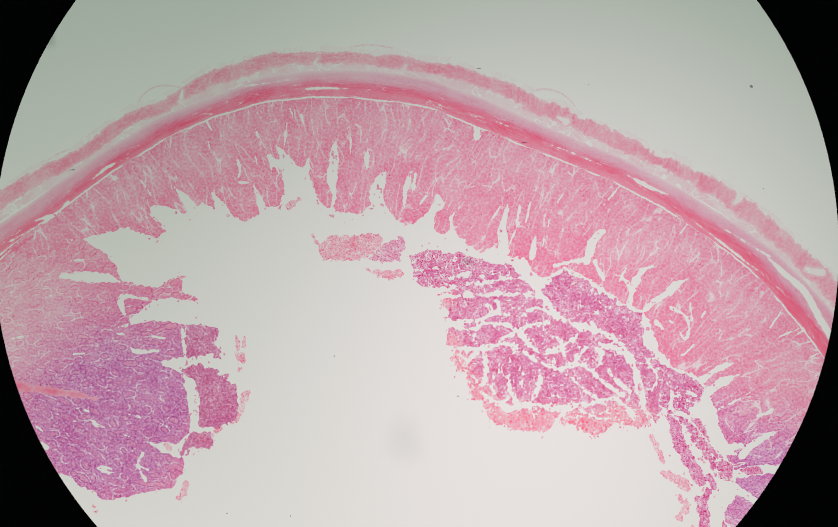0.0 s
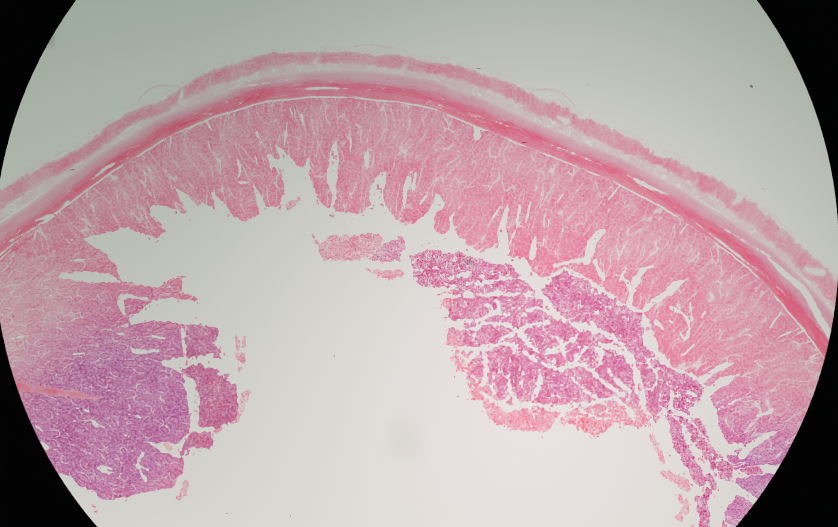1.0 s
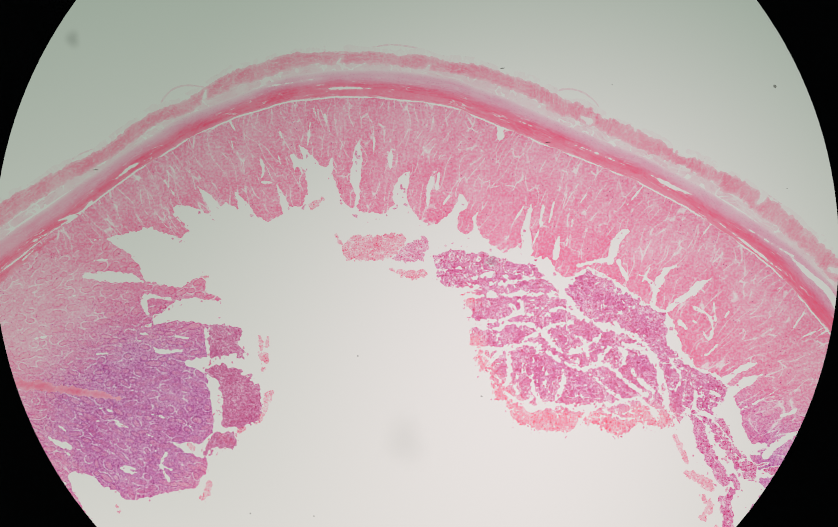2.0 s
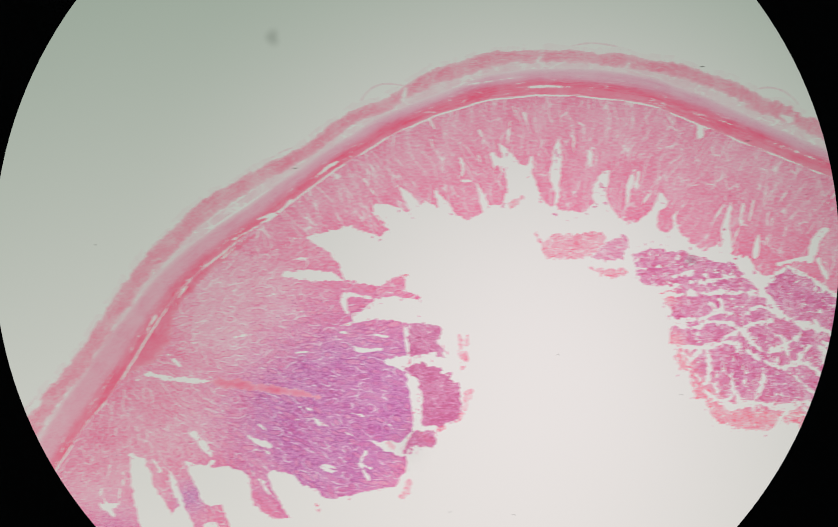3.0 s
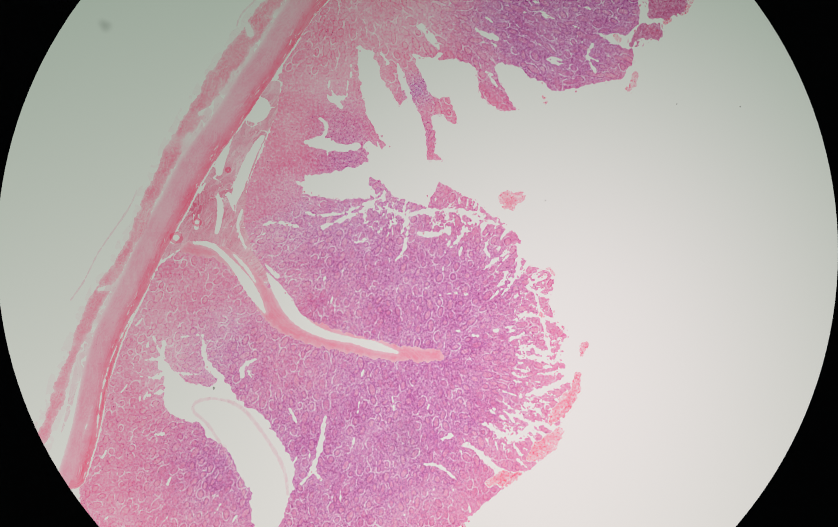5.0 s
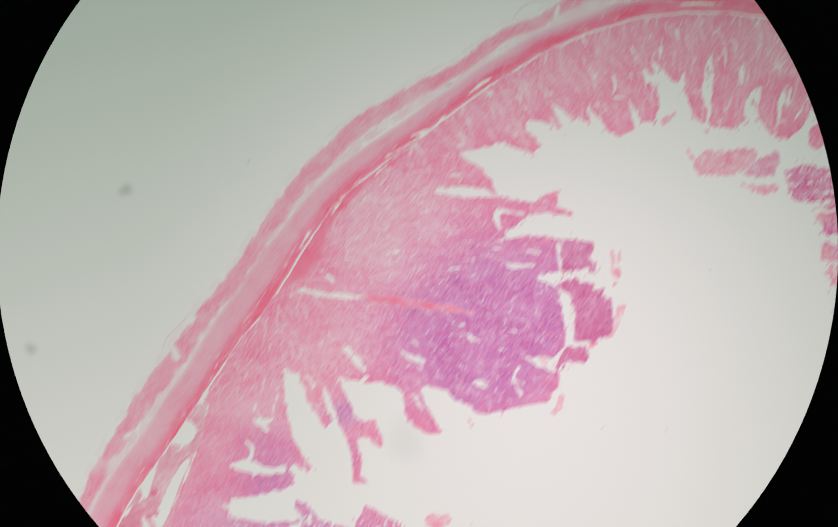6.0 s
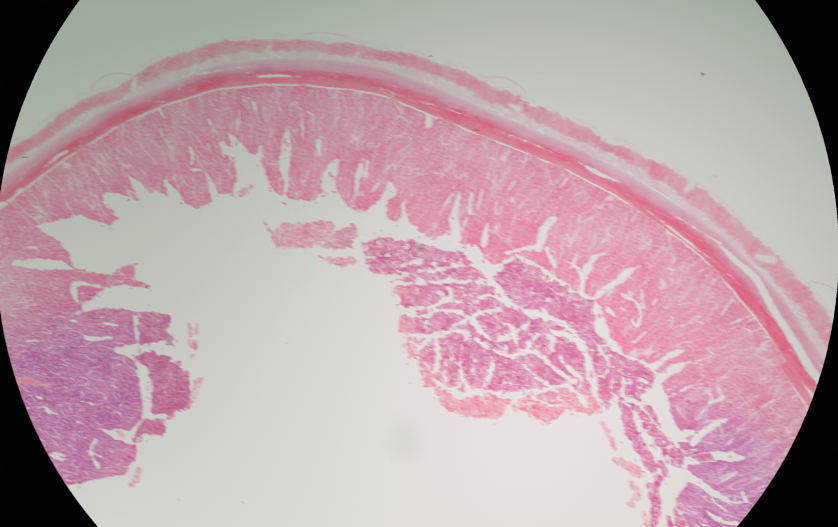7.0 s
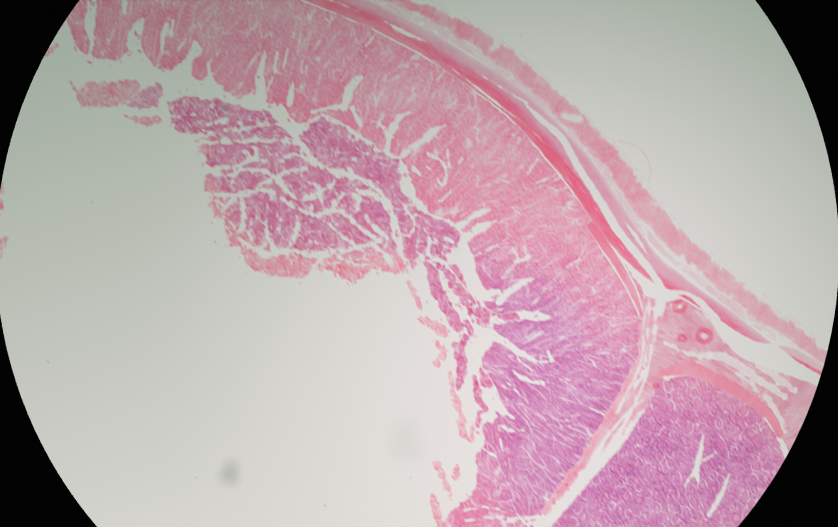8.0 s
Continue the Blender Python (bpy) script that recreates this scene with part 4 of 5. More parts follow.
def islands(inside):
    """Label the connected patches of a mask, row by row."""
    parent, rows, spans = [], [], []

    def root(a):
        while parent[a] != a:
            parent[a] = parent[parent[a]]
            a = parent[a]
        return a

    prev = []
    for i in range(inside.shape[0]):
        row = np.flatnonzero(np.diff(np.concatenate(([0], inside[i].view(np.int8), [0]))))
        cur, k = [], 0
        for a, b in zip(row[::2], row[1::2]):
            me = len(parent)
            parent.append(me)
            while k < len(prev) and prev[k][1] < a:
                k += 1
            n = k
            while n < len(prev) and prev[n][0] <= b:
                ra, rb = root(prev[n][2]), root(me)
                parent[max(ra, rb)] = min(ra, rb)
                n += 1
            cur.append((a, b, me))
            spans.append((i, a, b, me))
        prev = cur
    lab = np.zeros(inside.shape, int)
    for i, a, b, me in spans:
        lab[i, a:b] = root(me) + 1
    return lab


def link_mesh(name, co, loops, starts, mat, parent, attrs):
    me = bpy.data.meshes.new(name)
    me.vertices.add(len(co))
    me.vertices.foreach_set("co", np.ascontiguousarray(co, np.float32).ravel())
    me.loops.add(len(loops))
    me.loops.foreach_set("vertex_index", loops.astype(np.int32))
    me.polygons.add(len(starts))
    me.polygons.foreach_set("loop_start", starts.astype(np.int32))
    for key, val in attrs.items():
        me.attributes.new(key, "FLOAT_VECTOR", "POINT").data.foreach_set("vector", np.ascontiguousarray(val, np.float32).ravel())
    me.update(calc_edges=True)
    me.materials.append(mat)
    ob = new(name, me)
    ob.parent = parent
    return ob


CORNERS = ((0, 0), (0, 1), (1, 1), (1, 0))


def slabs(name, f, mat, parent, dye, flow, label="", rest="", small=40, lift=0.0, gland=None):
    """Cut the field's inside out of a thin sheet: one solid for each separate patch."""
    f = f.copy()
    f[0], f[-1], f[:, 0], f[:, -1] = FAR, FAR, FAR, FAR
    f = np.where(np.abs(f) < 0.05, np.where(f < 0, -0.05, 0.05), f)
    f = np.clip(f, -6, 6)
    ins = f < 0
    ni, nj = f.shape
    case = ins[:-1, :-1] * 1 + ins[:-1, 1:] * 2 + ins[1:, 1:] * 4 + ins[1:, :-1] * 8
    lab = islands(ins)
    cl = np.max([lab[:-1, :-1], lab[:-1, 1:], lab[1:, 1:], lab[1:, :-1]], axis=0)
    nn = ni * nj
    node_id = np.arange(nn).reshape(ni, nj)
    ci, cj = np.nonzero(case)
    ck, cl = case[ci, cj], cl[ci, cj]
    count = np.bincount(lab.ravel())
    tiny = count < small * 6.8 / STEP ** 2
    cl = np.where(tiny[cl], 0, cl)
    made = []
    order = np.argsort(cl, kind="stable")
    ci, cj, ck, cl = ci[order], cj[order], ck[order], cl[order]
    cuts = np.flatnonzero(np.diff(cl)) + 1
    for a, b in zip(np.r_[0, cuts], np.r_[cuts, len(cl)]):
        if a == b:
            continue
        i, j, k, group = ci[a:b], cj[a:b], ck[a:b], cl[a]
        loops, sizes, walls = [], [], []
        for c in range(1, 16):
            sel = k == c
            if not sel.any():
                continue
            ii, jj = i[sel], j[sel]
            ring, kinds = [], []
            for q in range(4):
                here, nxt = c >> q & 1, c >> (q + 1) % 4 & 1
                if here:
                    ring.append(node_id[ii + CORNERS[q][0], jj + CORNERS[q][1]])
                    kinds.append(0)
                if here != nxt:
                    e = ((0, nn), (1, 2 * nn), (2, nn), (3, 2 * nn))[q]
                    oi, oj = ((0, 0), (0, 1), (1, 0), (0, 0))[q]
                    ring.append(node_id[ii + oi, jj + oj] + e[1])
                    kinds.append(1)
            loops.append(np.stack(ring, 1))
            n = len(ring)
            for q in range(n):
                if kinds[q] and kinds[(q + 1) % n]:
                    walls.append(np.stack((ring[q], ring[(q + 1) % n]), 1))
        flat = np.concatenate([x.ravel() for x in loops])
        sizes = np.concatenate([np.full(len(x), x.shape[1]) for x in loops])
        ids, flat = np.unique(flat, return_inverse=True)
        kind, base = ids // nn, ids % nn
        bi, bj = base // nj, base % nj
        i2, j2 = np.where(kind == 2, bi + 1, bi), np.where(kind == 1, bj + 1, bj)
        fa, fb = f[bi, bj], f[i2, j2]
        t = np.where(kind == 0, 0.0, fa / np.where(kind == 0, 1.0, fa - fb))
        pick = lambda arr: arr[bi, bj] * (1 - t) + arr[i2, j2] * t
        x, y = pick(GX), pick(GY)
        edge = np.clip(-pick(f) / 6, 0, 1)
        top = (TOP * (0.72 + 0.28 * np.sqrt(edge)) + 0.7 * pick(RELIEF) * edge + lift) * DIV
        px, py = (x - 784) * DIV, (493 - y) * DIV
        co = np.concatenate((np.stack((px, py, top), 1), np.stack((px, py, np.full_like(px, (0.3 + lift) * DIV)), 1)))
        nv = len(ids)
        wall = np.concatenate(walls) if walls else np.zeros((0, 2), int)
        wall = np.searchsorted(ids, wall)
        quads = np.stack((wall[:, 1], wall[:, 0], wall[:, 0] + nv, wall[:, 1] + nv), 1).ravel()
        # rings run clockwise seen from above, so the upper face is turned
        starts = np.r_[0, np.cumsum(sizes)]
        rev = starts[:-1].repeat(sizes) + starts[1:].repeat(sizes) - 1 - np.arange(len(flat))
        allloops = np.concatenate((flat[rev], flat + nv, quads))
        allstarts = np.concatenate((starts[:-1], len(flat) + starts[:-1], 2 * len(flat) + 4 * np.arange(len(wall))))
        z = np.zeros_like(x)
        two = lambda a: np.concatenate((a, a))
        attrs = {"spot": two(np.stack((x, y, z), 1)), "flow": two(np.stack((pick(flow[0]), pick(flow[1]), z), 1)),
                 "dye": two(np.stack([pick(d) for d in dye], 1))}
        if gland:
            attrs["gland"] = two(np.stack([pick(d) for d in gland], 1))
        ob = link_mesh(name if group else (rest or "debris"), co, allloops, allstarts, mat, parent, attrs)
        if group == 0:
            tagged(ob, kind="stuff")
        elif label:
            tagged(ob, label)
        made.append(ob)
    return made

# ---- fields of the section ----
u_band, v_band = along(MUSCLE)
band_flow = (u_band, v_band)
fx, fy = GX - FOLD_BASE[0], GY - FOLD_BASE[1]
fold_flow = (320 * np.arctan2(fy, fx), np.hypot(fx, fy))     # the fold's glands fan out from its base
lower_flow = along(CORE)
lower_flow_out = (lower_flow[0], np.abs(lower_flow[1]))
here = (GX, GY)
ONE = np.ones_like(GX)
blue = sum(a * blob(x, y, r) for x, y, r, a in BLUE_SPOTS)
blue = np.clip(blue * (1 + 0.12 * cloud(40, 3, 8)), 0, 0.95)

crest_flow = along([p for p in MUSCLE if p[0] < INNER_END[0][0] - 30] + INNER_END + BASE_CLEFT[0])
right_half = np.clip((GX - OUTER_TURN[0]) / 200, 0, 1)          # here the outer coat breaks up into a comb
outer_all = ribbon(OUTER)
outer = outer_all + 0.9 * RAG + 1.2 * streaks(band_flow, 26, 4000, 51) + 1.5 * np.maximum(GRITTY, 0)
outer = outer + (3.5 * np.maximum(streaks(band_flow, 9, 60, 54), 0) + 7 * np.maximum(cloud(22, 3, 55) - 0.1, 0) + 5 * np.maximum(cloud(9, 2, 56), 0) - 3.0) * right_half
outer = outer + (5.0 * np.maximum(streaks(band_flow, 30, 4000, 57), 0) + 5 * np.maximum(cloud(18, 2, 58) - 0.15, 0)) * np.clip((-60 - GX) / 200, 0, 1)
outer = cut(outer, *[ribbon(r) + 0.4 * RAG for r in OUTER_FRAY])
splits = join(*[ribbon(s) + 0.8 + 0.5 * RAG for s in SPLITS])
base = join(*[ribbon(s) + 0.5 * RAG for s in BASE_CLEFT])
muscle = cut(join(ribbon(MUSCLE), ribbon(MUSCLE_END), ribbon(INNER_END)) + 0.35 * RAG, splits, base)
muscle_all = join(ribbon(MUSCLE), ribbon(INNER_END)) + 0.35 * RAG
keep = -(muscle_all - 0.6 - 2.6 * np.clip(4 * (cloud(50, 2, 53) + 0.2), 0, 1))          # the lining starts where the muscle ends

core_all = core = ribbon(CORE) + 1.5 * RAG
core_slits = join(*[ribbon(s) + 0.4 * RAG for s in CORE_SLITS])
web_all = polygon(WEB) + 0.5 * RAG
far_web_all = polygon(FAR_WEB) + 0.5 * RAG
rim = ribbon(FAR_FOLD_RIM) + 0.6 * RAG

crest = np.maximum(polygon(CREST_BACK + CREST_TIPS) + 1.6 * RAG, keep)
crest = cut(crest, clefts_along(crest_flow, (crest < -6) & (np.abs(v_band) > 45), 45, 60, (16, 55), (1.1, 1.8)) + 0.6 * RAG)
lining = cut(join(*[ribbon(q) + 1.5 * RAG for q in LINING]), base, muscle - 0.2)
crest = cut(crest, lining - 0.2, base, splits, *[ribbon(c) + 0.8 * RAG for c in CLEFTS], *[ribbon(c) + 1.1 * RAG for c in FISSURES])
fold = np.maximum(polygon(FOLD_BACK + FOLD_EDGE) + 1.2 * RAG, keep)
fold = cut(fold, clefts_along(fold_flow, (fold < -6) & (fold_flow[1] > 90), 22, 62, (10, 34), (0.9, 1.8)) + 0.8 * RAG)
roots = join(*[ribbon(q) + 1.9 * RAG for q in ROOTS])
fold = cut(fold, roots - 0.2, crest - 0.2, web_all - 0.2, *[ribbon(c) + 1.1 * RAG for c in FOLD_CLEFTS])
lower = np.maximum(polygon(LOWER) + 1.2 * RAG, keep)
frayed = sum(blob(x, y, q) for x, y, q in FRAYED)
lower = cut(lower, clefts_along(lower_flow_out, lower < -6, 60, 64, (8, 26), (0.9, 1.7)) + 0.8 * RAG, clefts_along(lower_flow_out, (lower < -2) & (frayed > 0.35), 170, 66, (10, 40), (0.8, 2.2)) + 1.2 * RAG)
lower = np.maximum(lower, 2.6 - 42 * np.abs(cloud(24, 3, 18)) - 9 * (1 - np.clip(1.6 * frayed, 0, 1)))
cavity = polygon(CAVITY) + RAG2
caps = join(*[ribbon(c) + 1.6 * RAG for c in CAPS])
lower = cut(lower, fold - 0.2, web_all - 0.2, core - 0.2, core_slits, cavity, caps - 1.5, *[ribbon(c) + 1.3 * RAG for c in LOWER_CLEFTS])
far_fold = cut(np.maximum(polygon(FAR_FOLD) + 0.7 * RAG, keep), base, rim - 0.2, *[ribbon(c) + 0.8 * RAG for c in FAR_FOLD_CLEFTS])

loose = cut(polygon(LOOSE) + 1.9 * RAG, *[ribbon(c) + 1.9 * RAG for c in LOOSE_CRACKS])
strand = cut(polygon(STRAND) + 1.9 * RAG, loose - 3, *[ribbon(c) + 1.2 * RAG for c in STRAND_CRACKS])
fine_net = np.maximum(2.4 - 50 * np.abs(cloud(24, 3, 13)) - 4 * np.maximum(-cloud(70, 2, 14), 0), 1.5 - 30 * np.abs(cloud(12, 2, 15)) - 4 * np.maximum(-cloud(50, 2, 17), 0))
loose, strand = np.maximum(loose, fine_net), np.maximum(strand, fine_net)
crest = cut(crest, strand - 3)
strips = cut(join(*[ribbon(s) + 1.4 * RAG for s in STRIPS]), crest - 2, strand - 2)
pale = cut(join(*[ribbon(s) + 1.7 * RAG + 6.0 * np.maximum(GRITTY, 0) for s in PALE_STRIPS + PALE_BITS]), caps - 2, crest - 2, loose - 2, strand - 2, lower - 2, strips - 2)
pale = join(pale, cut(join(*[ribbon(b) + 0.9 * RAG for b in EDGE_BITS]), fold - 1.5, polygon(BLOCKS[0]) - 2, polygon(BLOCKS[1]) - 2))
floats = polygon(FLOAT) + 2.3 * RAG
float_two = cut(polygon(FLOAT_TWO) + 2.3 * RAG, floats - 2)
blocks = cut(join(*[polygon(b) - 0.5 + 2.5 * RAG for b in BLOCKS]), fold - 1.5)
web = np.maximum(cut(np.maximum(web_all, keep), core - 0.2, core_slits, *[ribbon(h) + 0.4 * RAG for h in WEB_HOLES]), 1.6 - 45 * np.abs(cloud(30, 2, 16)))
far_web = cut(np.maximum(far_web_all, keep), base, splits, far_fold - 0.2, rim - 0.2, *[ribbon(h) + 1.6 * RAG for h in FAR_WEB_HOLES])
core = cut(np.maximum(core, keep), core_slits)
wisp = ribbon(CAVITY_WISP) - 1.0 + 0.5 * RAG
muscle_edge = ribbon(MUSCLE)
film = np.maximum(np.maximum(outer_all, muscle_edge) - 17, 2.5 - 30 * np.abs(cloud(34, 3, 41)) - 2.0 * np.maximum(cloud(80, 2, 42), -0.3))
film = cut(film, outer - 0.2, muscle_all - 0.2, splits, far_web_all)
fringe = cut(np.maximum(outer_all - 9 + 5 * cloud(30, 3, 44), 2.0 - 14 * np.maximum(cloud(16, 3, 45) + 0.35, 0)), outer - 0.2, film - 0.2, muscle_all - 0.2, splits, far_web_all)
veils = join(*[ribbon(v) + 0.3 * RAG for v in VEILS])
veils = cut(veils, fringe - 0.2, outer - 0.2)
body = join(loose, strand, strips, crest, fold + 7, blocks + 2, lower + 5)
crumbs = np.maximum(np.maximum(0.9 - 5 * (cloud(7, 2, 46) - 0.52), 2.2 - body), body - 11 - 6 * cloud(60, 2, 47))
crumbs = np.maximum(crumbs, 12 - np.abs(v_band) * 0.12)
crumbs = cut(crumbs, *[f - 1.0 for f in (pale, caps, floats, float_two, fold, blocks, lower, web_all, core_all - 6, cavity)])


# ---- the slide with everything mounted on it ----
def ease(bm, width):
    bmesh.ops.bevel(bm, geom=bm.edges[:], offset=width, segments=2, affect="EDGES")


def part(name, bm, material, parent, label=""):
    me = bpy.data.meshes.new(name)
    bm.to_mesh(me)
    bm.free()
    me.materials.append(material)
    ob = new(name, me)
    ob.parent = parent
    return tagged(ob, label) if label else ob


def box(x0, x1, y0, y1, z0, z1, width=0.0):
    bm = bmesh.new()
    bmesh.ops.create_cube(bm, size=1.0, matrix=Matrix.Translation(((x0 + x1) / 2, (y0 + y1) / 2, (z0 + z1) / 2)) @ Matrix.Diagonal((x1 - x0, y1 - y0, z1 - z0, 1)))
    if width:
        ease(bm, width)
    return bm


slide = tagged(new("microscope_slide"), "clear glass microscope slide under the stained gut section", "microscope slide")
section = tagged(new("gut_section"), "pink and purple stained gut section on a glass slide", "tissue section")
CARRIED = [slide, section]
part("glass", box(-0.030, 0.046, -0.0135, 0.0125, -0.0011, 0.0, 0.00015), MAT_GLASS, slide, "clear ground-edge glass plate")


def loose_things(obs, category):
    """Patches that lie free of the section: each is a thing; crumbs too small to count stay together."""
    for ob in obs:
        if "kind" in ob:
            tagged(ob, "pink and purple tissue crumbs scattered on the slide", "tissue crumbs")
        else:
            tagged(ob, category=category, group=category + "s on the slide")
    return obs


density = lambda base, wild, size, seed: base * (1 + wild * cloud(size, 3, seed))
soft = lambda f, reach, low=0.4: low + (1 - low) * np.clip(-f / reach, 0, 1)
slabs("outer_muscle", outer, MAT_OUTER, section, (0.10 * ONE, density(0.78, 0.25, 30, 21) * soft(outer, 6, 0.5) * (1 - 0.2 * np.clip(sum(blob(x, y, a) for x, y, a in OUTER_PALE), 0, 1)), 0 * ONE), (np.where(right_half > 0.5, u_band, v_band), np.where(right_half > 0.5, v_band, u_band)), "ragged pale pink outer muscle coat")
# the inner muscle: pale lilac outside, deep pink towards the lining, loosened by slits along its inner edge
to_far = np.clip((GX + 150) / 500, 0, 1) * np.clip((1400 - GY) / 500, 0, 1)
depth_in = v_band + 3.0 * cloud(70, 2, 59) + 10 - 13 * to_far + 9 * np.clip((GX - 1330) / 150, 0, 1)
deep = 1 / (1 + np.exp(depth_in / 3.2))
tone = 0.52 + 0.16 * np.clip((GX - 1250) / 250, 0, 1) + (0.44 + 0.16 * to_far) * deep - 0.30 * to_far / (1 + np.exp((depth_in + 15) / 2.5))
tone = tone * (1 - 0.42 * blob(*WEDGE_PALE))
tone = tone * np.where(v_band > 0, 0.5 + 0.5 * np.clip(-muscle_edge / 9, 0, 1), 1.0)
lilac = (0.55 * (1 - deep) + 0.05) * (0.45 + 0.55 * to_far)
slabs("serosal_fringe", fringe, MAT_WISP, section, (0 * ONE, density(0.08, 0.4, 20, 48), 0 * ONE), band_flow, "fuzzy whitish-pink fringe along the outer surface")
slabs("membrane", veils, MAT_WISP, section, (0 * ONE, 0.26 * ONE, 0 * ONE), here, "thin pale pink membrane thread")
slabs("connective_film", film, MAT_WISP, section, (0 * ONE, density(0.26, 0.4, 24, 43), 0 * ONE), (v_band, u_band), "thin whitish-pink connective film between the muscle coats")
slabs("inner_muscle", muscle, MAT_MUSCLE, section, (lilac, tone * (1 + 0.12 * cloud(50, 3, 22)) * soft(muscle, 3, 0.7), np.clip(0.10 + 1.1 * deep, 0, 1)), (v_band * 1.0, u_band), "smooth rose-pink muscle layer split by clefts")
gl_field = np.clip(blue * 1.5, 0, 1)
crest_glands = glands_in(np.where(blue > 0.16, crest, FAR), crest_flow, 420, 21, 81, 6.0, (1.5, 3.2))
fold_glands = glands_in(np.where((GX > -140) | (GY < 900), fold, FAR), fold_flow, 620, 18.5, 82, 5.8, (1.2, 2.8))
lower_glands = glands_in(lower, lower_flow_out, 1200, 17.5, 83, 5.7, (1.0, 2.0))
far_glands = glands_in(far_fold, here, 400, 19, 84, 6.2, (1.0, 1.9))
slabs("mucosa", crest, MAT_MUCOSA, section, (np.clip(1.05 * blue + 0.05, 0, 0.95), density(0.85, 0.12, 60, 23) * (0.80 + 0.14 * np.clip((np.abs(v_band) - 50) / 170, 0, 1) + 0.2 * np.clip(1 + crest / 30, 0, 1)), gl_field * 0.8), crest_flow, "pink villous mucosa with clefts between the villi", gland=gland_field(crest_glands))
(px0, py0), (px1, py1) = SIDE_LINE
beside = ((GX - px0) * (py1 - py0) - (GY - py0) * (px1 - px0)) / math.hypot(px1 - px0, py1 - py0)
faded = np.clip(sum(q * blob(x, y, a) for x, y, a, q in PALE_SPOTS), 0, 0.42)
fold_dye = (np.clip(blue + 0.05, 0, 0.95), density(0.86, 0.12, 60, 24) - faded, gl_field * 0.9)
fold_round = gland_field(fold_glands)
FOLDS = [(slabs("mucosa_fold", np.maximum(fold, -beside + 0.06), MAT_FOLD, section, fold_dye, fold_flow, "mucosal fold, pink at its base and purple at its edge", gland=fold_round), fold_glands)]
slabs("mucosa_fold", np.maximum(fold, beside + 0.06), MAT_FOLD, section, fold_dye, band_flow, "mucosal fold with ragged finger-like villi", gland=fold_round)
made = slabs("mucosa_fold", lower, MAT_FOLD, section, (np.clip(1.0 * blue + 0.17, 0, 0.95), density(0.77, 0.12, 60, 25) - faded, gl_field), lower_flow, "purple mucosal fold full of round glands", gland=gland_field(lower_glands))
FOLDS.append((made, lower_glands))
made = slabs("mucosa_fold", far_fold, MAT_FOLD, section, (np.clip(1.05 * blue + 0.05, 0, 0.95), density(0.80, 0.12, 60, 26), gl_field), here, "purple mucosal fold with round glands", gland=gland_field(far_glands))
FOLDS.append((made, far_glands))
slabs("submucosa", cut(np.maximum(roots, keep), splits, *[ribbon(c) + 1.1 * RAG for c in FOLD_CLEFTS[14:16]]), MAT_MUSCLE, section, (0.10 + 0.3 * blue, density(1.0, 0.2, 30, 50) * soft(roots, 9, 0.6), 0 * ONE), (v_band, u_band), "rose-pink fibrous root of the fold")
slabs("submucosa", core, MAT_MUSCLE, section, (0.10 * ONE, density(0.66, 0.2, 30, 27) * soft(core, 7, 0.6), 0 * ONE), (lower_flow[1], lower_flow[0]), "pink fibrous core of the fold")
slabs("submucosa", cut(lining, far_web - 0.2, far_fold - 0.2), MAT_MUSCLE, section, (0.3 * ONE, density(0.55, 0.3, 24, 49) * soft(lining, 6, 0.5), 0 * ONE), (v_band, u_band), "pink fibrous strip along the cleft")
slabs("submucosa", web, MAT_WISP, section, (0.08 * ONE, density(0.8, 0.3, 24, 28) * (1 + 0.7 * blob(-476, 1145, 50)), 0 * ONE), (v_band, u_band), "loose pale pink connective tissue with holes")
thin = cut(np.maximum(polygon(FAR_WEB) - 1, 2.0 - 26 * np.abs(cloud(30, 3, 70))), far_web - 0.2, far_fold - 0.2, rim - 0.2, base, muscle_all - 0.2, lining - 0.2)
slabs("connective_film", thin, MAT_WISP, section, (0 * ONE, density(0.13, 0.4, 24, 71), 0 * ONE), (v_band, u_band), "thin whitish connective film")
slabs("submucosa", far_web, MAT_WISP, section, (0.2 * ONE, density(0.78, 0.35, 30, 29), 0 * ONE), (v_band, u_band), "loose pale pink connective tissue with holes")
slabs("muscle_strip", rim, MAT_MUSCLE, section, (0.05 * ONE, density(0.7, 0.2, 30, 30), 0 * ONE), band_flow, "thin pink muscle strip")
edge_pink = np.clip(sum(blob(x, y, r) for x, y, r in PINK_EDGE), 0, 1)
crushed = (np.clip(0.85 - 0.95 * edge_pink + 0.12 * cloud(40, 3, 35), 0, 1), density(1.17, 0.15, 30, 36), 0 * ONE)
CARRIED += loose_things(slabs("loose_mucosa", loose, MAT_CRUSHED, None, crushed, here, "crushed purple mucosa broken into islands"), "tissue island")
CARRIED += loose_things(slabs("loose_mucosa", strand, MAT_CRUSHED, None, crushed, here, "crushed purple mucosa strand"), "tissue island")
CARRIED += loose_things(slabs("loose_mucosa", strips, MAT_CRUSHED, None, crushed, here, "crushed purple mucosa strip", small=20), "tissue island")
CARRIED += loose_things(slabs("loose_mucosa", float_two, MAT_CRUSHED, None, (0.6 * ONE, density(1, 0.2, 30, 38), 0 * ONE), here, "small crushed purple mucosa island"), "tissue island")
CARRIED += loose_things(slabs("mucosa_block", blocks, MAT_BLOCK, None, (0.9 * ONE, density(1.15, 0.12, 30, 37), 0 * ONE), here, "torn-off reddish purple mucosa block"), "tissue block")
CARRIED += loose_things(slabs("tissue_fragment", floats, MAT_CRUSHED, None, (0.12 * ONE, density(0.95, 0.2, 30, 39), 0 * ONE), here, "detached pink tissue fragment"), "tissue fragment")
